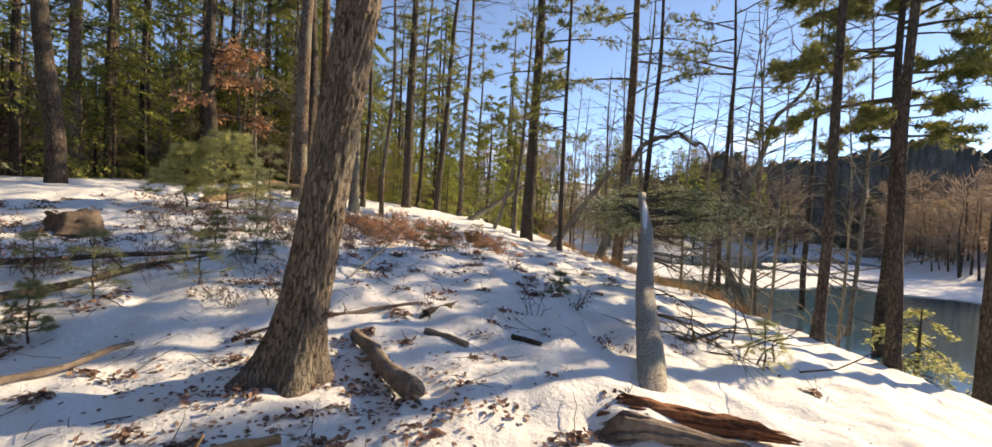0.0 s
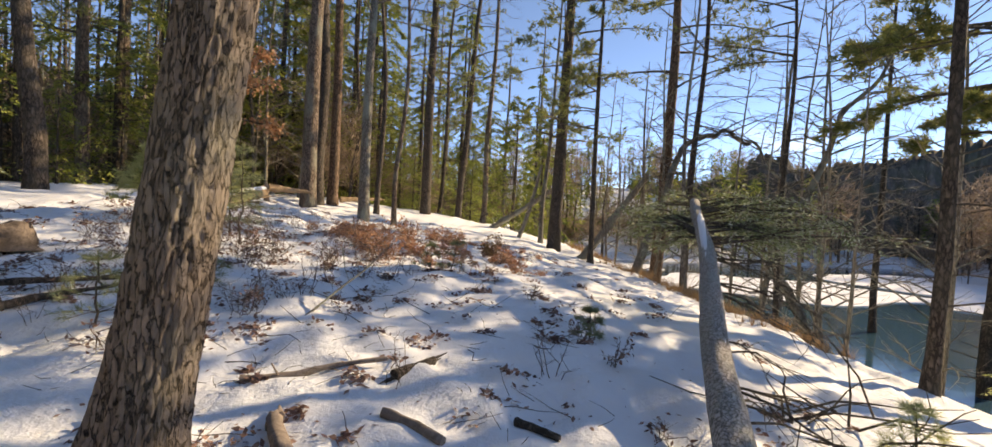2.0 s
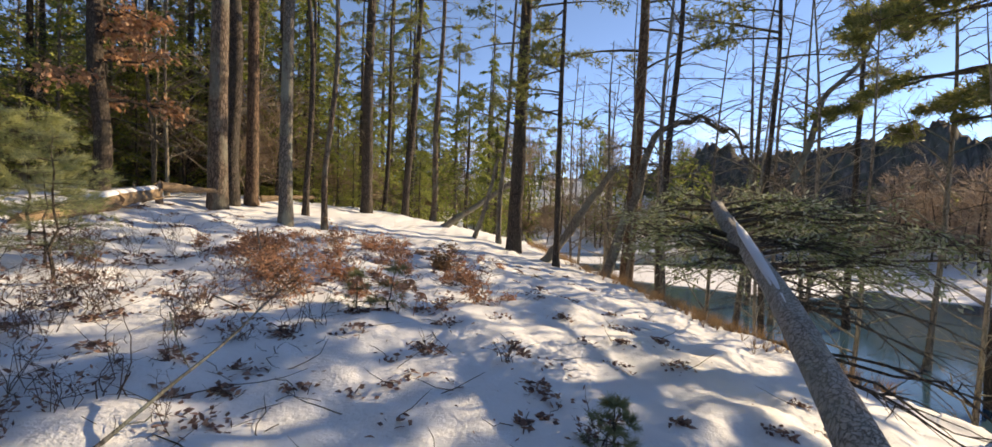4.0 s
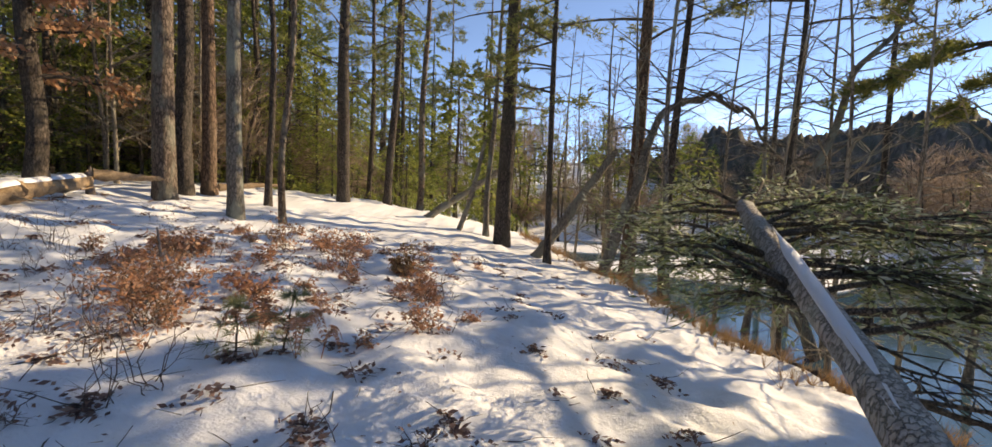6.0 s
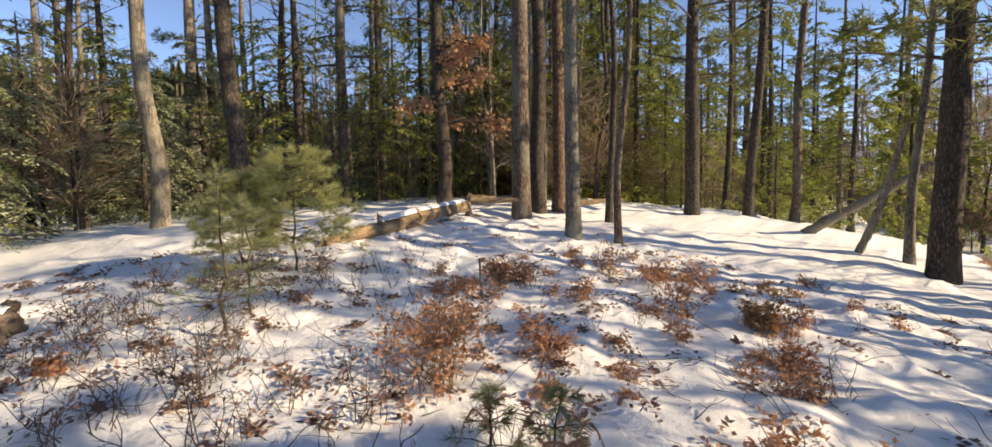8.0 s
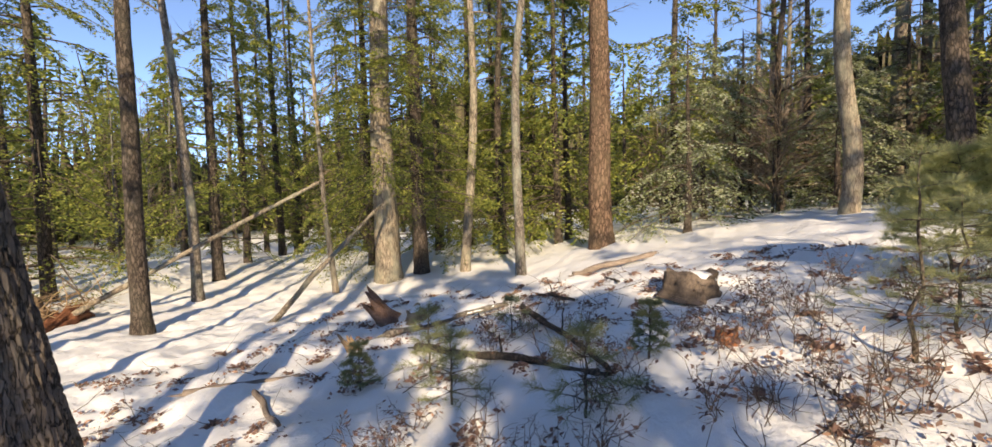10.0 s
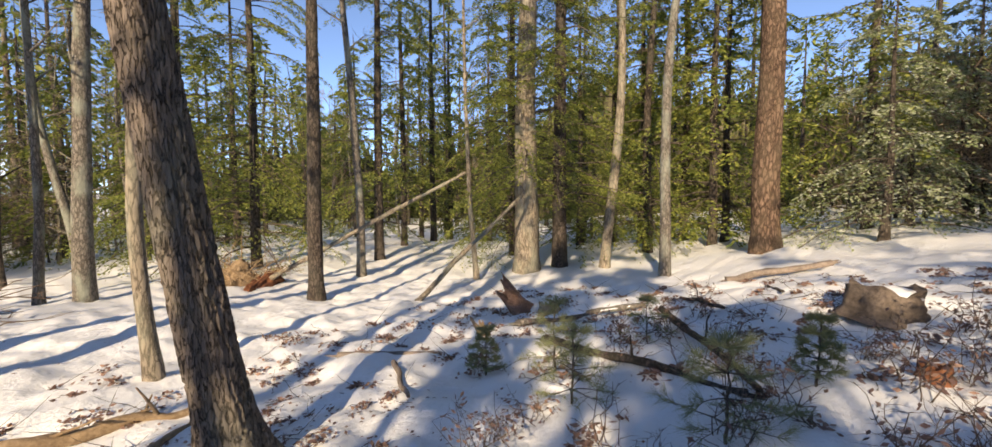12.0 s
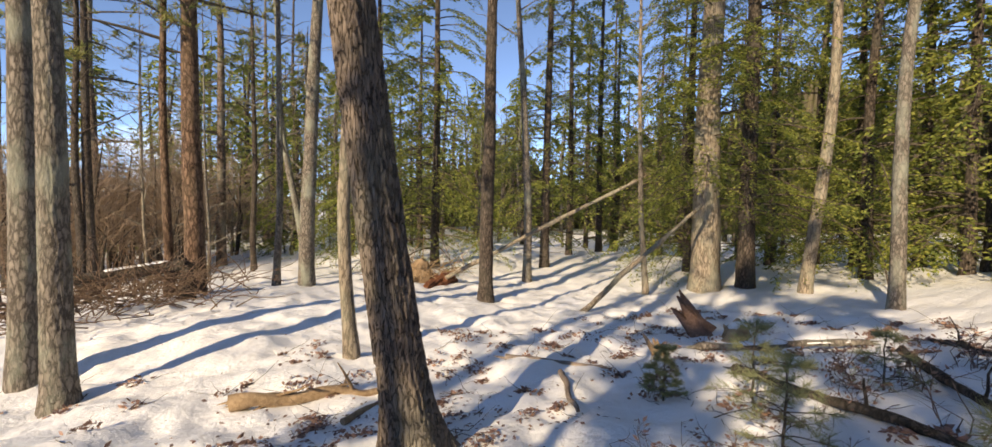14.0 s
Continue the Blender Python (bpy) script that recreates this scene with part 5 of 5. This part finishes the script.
RB = "rust-brown bush of withered leaves on the snow"
bush(-2.2, 9.75, 1.0, 0.65, 38, 1, LEAF_RUST, 24, RB, 0.046, TWIG_RED)
bush(-2.6, 10.2, 0.7, 0.45, 20, 2, LEAF_RUST, 20, RB, 0.046, TWIG_RED)
bush(-1.85, 10.8, 0.5, 0.3, 14, 3, LEAF_RUST, 14, "low rust-brown bush on the snow")
bush(-2.9, 10.6, 0.5, 0.35, 14, 4, LEAF_RUST, 12, RB)
bush(-2.3, 14.2, 0.8, 0.5, 20, 5, LEAF_RUST, 18, RB, 0.06)
bush(-1.55, 13.2, 0.6, 0.5, 16, 6, LEAF_RUST, 18, RB, 0.06)
bush(-0.7, 13.5, 0.6, 0.62, 18, 7, GRASS_TAN, 26, "pale orange bush of withered leaves", 0.06)
bush(-3.1, 14.3, 0.6, 0.55, 16, 8, LEAF_OAK, 16, "orange-brown bush on the crest", 0.06)
bush(-3.9, 12.5, 0.5, 0.4, 14, 9, LEAF_RUST, 12, RB, 0.06)
bush(-2.0, 15.2, 0.8, 0.5, 18, 10, LEAF_RUST, 16, RB, 0.06)
bush(-3.4, 11.7, 0.5, 0.3, 12, 11, LEAF_OAK, 12, "low orange bush on the crest")
DS = "bare purplish-brown brush in the snow"
for bx, by, bw, bh, sd in ((-3.3, 8.4, 0.8, 0.6, 21), (-3.9, 8.7, 0.8, 0.65, 22), (-4.2, 8.3, 0.7, 0.55, 23), (-2.75, 7.0, 0.5, 0.4, 24), (-2.5, 6.3, 0.5, 0.4, 25),
                           (-2.65, 8.8, 0.5, 0.45, 26), (-3.3, 7.6, 0.5, 0.35, 27), (-2.5, 8.4, 0.4, 0.3, 28), (-2.7, 9.2, 0.5, 0.35, 29), (-4.4, 6.7, 0.4, 0.3, 30),
                           (-3.1, 5.4, 0.45, 0.3, 31), (-4.0, 3.95, 0.4, 0.35, 32), (-3.8, 6.9, 0.6, 0.4, 33), (-4.9, 7.4, 0.6, 0.45, 34), (-5.2, 8.3, 0.5, 0.5, 35),
                           (-4.7, 9.4, 0.7, 0.5, 36), (-3.6, 7.9, 0.6, 0.4, 37), (-1.9, 8.1, 0.4, 0.3, 38), (0.98, 7.1, 0.35, 0.35, 39), (1.2, 6.3, 0.3, 0.3, 40),
                           (1.4, 5.2, 0.35, 0.16, 41), (-5.4, 6.2, 0.6, 0.4, 42), (0.4, 8.2, 0.3, 0.25, 43)):
    bush(bx, by, bw, bh, 8, sd, LEAF_LITTER, 5, DS, 0.045)

# more brush of the same kinds over the slope and the crest
rb_small = bush(-1.2, 12.3, 0.45, 0.3, 12, 51, LEAF_RUST, 18, "small rust-brown tuft on the snow", 0.05, TWIG_RED)
ds_small = bush(-4.6, 7.9, 0.5, 0.4, 9, 52, LEAF_LITTER, 9, DS, 0.04)
ds_thin = bush(-3.0, 6.1, 0.45, 0.5, 6, 53, None, 0, "thin bare twiggy stems in the snow")
rb_low = bush(-1.6, 11.5, 0.3, 0.13, 9, 54, LEAF_RUST, 13, "low rust tuft of leaves in the snow", 0.05)
more = np.random.default_rng(77)
for k in range(130):
    kind, x0, x1, y0, y1 = ((rb_small, -4.6, 0.2, 10.2, 16.5), (ds_small, -6.3, -2.0, 5.2, 10.6), (ds_thin, -6.0, 0.6, 4.6, 14.5), (ds_thin, -5.6, -1.4, 6.5, 12.0), (rb_low, -5.0, 0.6, 9.6, 16.0))[k % 5]
    bx, by = more.uniform(x0, x1), more.uniform(y0, y1)
    c = copy_thing(kind, pose(bx, by, gz(bx, by) - 0.02, 0, 0, more.uniform(0, 360)))
    c.scale = (more.uniform(0.6, 1.2),) * 3


def pine_sapling(x, y, h, w, seed, label, mat=None, tuft=26, whorls=6, length=0.1, lean=(0, 0), thick=0.0035):
    """A young white pine: whorls of upswept limbs with long soft needles."""
    rng = np.random.default_rng(seed)
    e = thing("pine_sapling", x, y, gz(x, y) - 0.02, label, "sapling", "young pines")
    path = np.stack([lean[0] * np.linspace(0, h, 9), lean[1] * np.linspace(0, h, 9), np.linspace(-0.03, h, 9)], -1)
    path[1:, :2] += rng.normal(0, 0.012 * h, (8, 2))
    s = Shape()
    tube(s, path, np.linspace(0.007 + 0.008 * h, 0.004, 9), 7)
    part("stem", s, BARK_TWIG, e)
    g = Shape()
    for k in range(whorls):
        f = 0.22 + 0.74 * k / max(1, whorls - 1)
        base = np.array([np.interp(f * h, path[:, 2], path[:, i]) for i in range(3)])
        for a in rng.uniform(0, 6.283) + np.arange(5) * 1.257 + rng.normal(0, 0.2, 5):
            ln = w * 0.5 * (1.15 - 0.85 * f) * rng.uniform(0.7, 1.15)
            lp = limb_path(base, a, ln, 0.25, rng.uniform(0, 0.3), 6, k, 0.08)
            ls = Shape()
            tube(ls, lp, np.linspace(0.005, 0.002, 6), 4, cap=False)
            tips, ways = twig_set(ls, lp, rng, 5, 0.45 * ln, 0.002, -0.1, 0.35)
            part("limb", ls, BARK_TWIG, e)
            tips, ways = np.concatenate([tips, lp[-1:]]), np.concatenate([ways, unit(lp[-1:] - lp[-2:-1])])
            c = np.concatenate([tips, tips - ways * 0.05 * w])
            blades(g, c, np.concatenate([ways, ways]) + np.array((0, 0, 0.15)), length, thick, tuft, 0.5, rng)
    blades(g, path[-2:], np.array([(0, 0, 1.0), (0, 0, 1.0)]), length, thick, 40, 0.5, rng)
    part("crown", g, mat or NEEDLE_BLUE, e, "soft green needles", smooth=False)


SP = "small soft-needled pine sapling in the snow"
pine_sapling(-5.95, 10.4, 1.75, 2.1, 1, "bushy yellow-green young pine beside the fallen log", NEEDLE_SUN, 20, 13, 0.15, thick=0.007)
pine_sapling(-6.5, 9.9, 1.3, 1.4, 14, "bushy yellow-green young pine", NEEDLE_SUN, 28, 11, 0.15, thick=0.007)
pine_sapling(-4.25, 8.9, 1.55, 0.9, 2, "slender open pine sapling", NEEDLE_BLUE, 10, 6, 0.1)
pine_sapling(-4.7, 9.3, 1.1, 0.8, 3, "slender open pine sapling", NEEDLE_BLUE, 10, 5, 0.1)
pine_sapling(-3.35, 5.6, 0.62, 0.7, 4, SP, NEEDLE_BLUE, 10, 4, 0.1)
pine_sapling(-3.3, 6.75, 0.66, 0.7, 5, SP, NEEDLE_BLUE, 11, 4, 0.12)
pine_sapling(-5.15, 5.4, 0.5, 0.6, 6, SP, NEEDLE_BLUE, 10, 3)
pine_sapling(-3.9, 4.15, 0.55, 0.4, 7, SP, NEEDLE_BLUE, 22, 5, 0.07)
pine_sapling(-4.1, 7.1, 0.5, 0.35, 8, SP, NEEDLE_BLUE, 20, 5, 0.07)
pine_sapling(-0.95, 9.45, 0.5, 0.55, 9, "pine seedling beside dead fern fronds", NEEDLE_BLUE, 9, 3, 0.11, lean=(0.2, 0))
pine_sapling(-1.25, 9.3, 0.42, 0.45, 10, SP, NEEDLE_BLUE, 8, 3, 0.11)
pine_sapling(-4.05, 4.95, 0.75, 0.7, 11, SP, NEEDLE_BLUE, 10, 4, 0.1)
pine_sapling(3.1, 5.3, 0.55, 0.55, 12, SP, NEEDLE_SUN, 9, 4, 0.1)
pine_sapling(1.05, 7.0, 0.35, 0.35, 13, SP, NEEDLE_BLUE, 20, 3, 0.08)


def fern(x, y, seed, fronds=5, size=0.5):
    rng = np.random.default_rng(seed)
    e = thing("fern", x, y, gz(x, y) - 0.02, "dead drooping fern with reddish-brown fronds", "fern", "dead ferns")
    for k in range(fronds):
        a = rng.uniform(0, 6.283)
        n = 26
        t = np.linspace(0, 1, n)
        p = np.stack([np.cos(a) * t * size * 0.55, np.sin(a) * t * size * 0.55, size * (0.9 * np.sin(t * 2.3))], -1)
        p[:, 2] -= 0.35 * size * t ** 3
        s = Shape()
        tube(s, p, np.linspace(0.003, 0.001, n), 4, cap=False)
        side = np.array((-math.sin(a), math.cos(a), 0.0))
        i = np.repeat(np.arange(8, n), 2)
        sg = np.tile((1, -1), n - 8)[:, None]
        d = side * sg + np.array((0, 0, -0.45)) + unit(p[np.minimum(i + 1, n - 1)] - p[i - 1]) * 0.5 + rng.normal(0, 0.12, (len(i), 3))
        leaves(s, p[i], d, np.repeat(np.array([[math.cos(a), math.sin(a), 0.5]]), len(i), 0) + rng.normal(0, 0.2, (len(i), 3)), size * 0.2 * (1.15 - t[i]) + 0.015, 0.016)
        part("frond", s, LEAF_RUST, e, smooth=False)


fern(-0.8, 9.35, 1)
fern(-1.05, 9.2, 2)
fern(-0.65, 9.5, 3, 3, 0.35)


# dry grass along the top of the bank
def bank_grass():
    rng = np.random.default_rng(5)
    y = rng.uniform(10.5, 24, 420)
    x = bank_edge(y) - 0.25 + rng.normal(0, 0.28, 420)
    z = ground_z(x, y) - 0.01
    s = Shape()
    blades(s, np.stack([x, y, z], -1), np.array([(0, 0, 1.0)]).repeat(420, 0), 0.34, 0.008, 16, 0.42, rng)
    e = tagged(part("dry_grass", s, GRASS_TAN, smooth=False), "tan dry grass tufts along the bank edge", "grass", kind="stuff")
    s2 = Shape()
    y = rng.uniform(2, 26, 460)
    x = bank_edge(y) + rng.uniform(0.1, 1.8, 460)
    z = ground_z(x, y) - 0.02
    for i in range(460):
        d = unit(np.array((rng.normal(0.1, 0.4), rng.normal(0, 0.4), rng.uniform(0.2, 1.0)))) * rng.uniform(0.4, 1.5)
        b = np.array((x[i], y[i], z[i]))
        tube(s2, curve_points(b, b + d, 4, -0.03, 0.1, i), (0.008, 0.006, 0.004, 0.002), 3, cap=False)
    tagged(part("bank_brush", s2, BARK_TWIG), "tangled bare brush down the steep bank", "brush", kind="stuff")


bank_grass()


# leaves, twigs and needles lying on the snow
def litter():
    rng = np.random.default_rng(6)
    s, tw = Shape(), Shape()
    n = 0
    while n < 620:
        x, y = rng.uniform(-9, 3.5), rng.uniform(0.5, 17)
        if x > bank_edge(y) - 1.2:
            continue
        dens = 0.28 + 0.7 * smooth((1.2 - x) / 3.0) * smooth((14 - y) / 4)
        if rng.random() > dens:
            continue
        n += 1
        m = int(rng.integers(8, 44))
        r = rng.uniform(0.03, 0.11)
        c = np.stack([x + rng.normal(0, r, m), y + rng.normal(0, r * 0.7, m)], -1)
        z = ground_z(c[:, 0], c[:, 1]) + 0.004 + rng.uniform(0, 1, m) * r * 0.8 * np.exp(-((c[:, 0] - x) ** 2 + (c[:, 1] - y) ** 2) / (2 * r * r))
        a = rng.uniform(0, 6.283, m)
        ax = np.stack([np.cos(a), np.sin(a), rng.normal(0, 0.3, m)], -1)
        leaves(s, np.c_[c, z], ax, np.array((0, 0, 0.7)) + rng.normal(0, 0.7, (m, 3)), rng.uniform(0.04, 0.085, m), 0.034)
        for _ in range(int(rng.integers(0, 4))):
            b = np.array((x + rng.normal(0, r), y + rng.normal(0, r), 0))
            b[2] = gz(b[0], b[1]) + 0.005
            a = rng.uniform(0, 6.283)
            d = np.array((math.cos(a), math.sin(a), rng.uniform(0, 0.9) ** 2)) * rng.uniform(0.12, 0.45)
            tube(tw, curve_points(b, b + d, 4, 0, 0.03, n), (0.004, 0.0035, 0.003, 0.001), 3, cap=False)
    # long dead twigs lying and arching on the slope and the crest
    for k in range(230):
        x, y = rng.uniform(-7.5, 0.8), rng.uniform(3.0, 17.5)
        a, ln = rng.uniform(0, 6.283), rng.uniform(0.3, 1.1)
        b = np.array((x, y, gz(x, y) - 0.01))
        tx, ty = x + math.cos(a) * ln, y + math.sin(a) * ln
        t = np.array((tx, ty, gz(tx, ty) + rng.uniform(0, 0.35) ** 2 * 2))
        tube(tw, curve_points(b, t, 6, 0.06 * ln, 0.12 * ln, k), np.linspace(0.006, 0.002, 6), 3, cap=False)
        for q in (0.45, 0.7):
            c = b + (t - b) * q + np.array((0, 0, 0.02))
            d = np.array((rng.normal(0, 0.12), rng.normal(0, 0.12), rng.uniform(0.0, 0.14)))
            tube(tw, curve_points(c, c + d, 3, 0, 0.02, k), (0.003, 0.0025, 0.0012), 3, cap=False)
    # round the foot of the big pine
    m = 900
    a, r = rng.uniform(0, 6.283, m), 0.25 + np.abs(rng.normal(0, 0.75, m))
    x, y = -1.2 + r * np.cos(a) * 1.2, 3.55 + r * np.sin(a) * 0.8
    ax = np.stack([np.cos(a * 7), np.sin(a * 7), rng.normal(0, 0.2, m)], -1)
    leaves(s, np.stack([x, y, ground_z(x, y) + 0.008], -1), ax, np.array((0, 0, 1.0)) + rng.normal(0, 0.3, (m, 3)), rng.uniform(0.03, 0.07, m), 0.03)
    # wide thin scatter of needles and bark bits
    m = 1700
    x, y = rng.uniform(-11, 4, m), rng.uniform(-3, 18, m)
    a = rng.uniform(0, 6.283, m)
    ax = np.stack([np.cos(a), np.sin(a), rng.normal(0, 0.1, m)], -1)
    leaves(s, np.stack([x, y, ground_z(x, y) + 0.006], -1), ax, np.array((0, 0, 1.0)) + rng.normal(0, 0.3, (m, 3)), rng.uniform(0.02, 0.06, m), 0.014)
    tagged(part("leaf_litter", s, LEAF_LITTER, smooth=False), "brown fallen leaves and needles on the snow", "leaf litter", kind="stuff")
    tagged(part("twig_litter", tw, BARK_TWIG), "thin fallen twigs sticking from the snow", "twigs", kind="stuff")


litter()

# sticks and lone dead stems
log(on(-1.95, 6.45, -0.03), (-1.35, 7.6, gz(-1.35, 7.6) + 0.62), 0.014, 0.006, BARK_GREY, "thin dead stem leaning from the snow", "dead_stem", seed=41, stubs=3, sides=6, category="stick")
log(on(-3.35, 11.5, -0.03), on(-3.5, 11.6, 0.5), 0.02, 0.012, WOOD_GREY, "bleached upright dead stem", "dead_stem", seed=42, sides=6, category="stick")
log(on(-2.3, 4.5, 0.02), on(-2.0, 4.9, 0.04), 0.022, 0.012, BARK_DARK, "short dark stick on the snow", "stick", seed=43, sides=6, category="stick")
log(on(-0.55, 4.95, 0.02), on(-0.1, 4.75, 0.03), 0.04, 0.03, WOOD_GREY, "split grey chunk of wood on the snow", "wood_chunk", seed=44, sides=8, category="wood")
log(on(-0.65, 5.5, 0.02), on(-0.4, 5.85, 0.05), 0.05, 0.035, BARK_DARK, "dark chunk of bark on the snow", "wood_chunk", seed=45, sides=8, category="wood")
log(on(0.35, 5.1, 0.02), on(0.65, 4.95, 0.03), 0.035, 0.02, BARK_DARK, "dark chunk of bark on the snow", "wood_chunk", seed=46, sides=8, category="wood")
log(on(-4.3, 12.6, 0.02), on(-3.6, 13.0, 0.25), 0.015, 0.008, BARK_DARK, "thin dark stick poking from the snow", "stick", seed=47, sides=6, stubs=2, category="stick")
log(on(-8.3, 5.9, 0.02), on(-7.3, 6.3, 0.06), 0.03, 0.02, BARK_DARK, "dark stick in the shaded snow", "stick", seed=48, sides=6, category="stick")
log(on(-7.6, 4.9, 0.02), on(-6.2, 5.9, 0.06), 0.03, 0.02, BARK_DARK, "dark limb in the shaded snow", "fallen_branch", seed=49, sides=8, stubs=2)
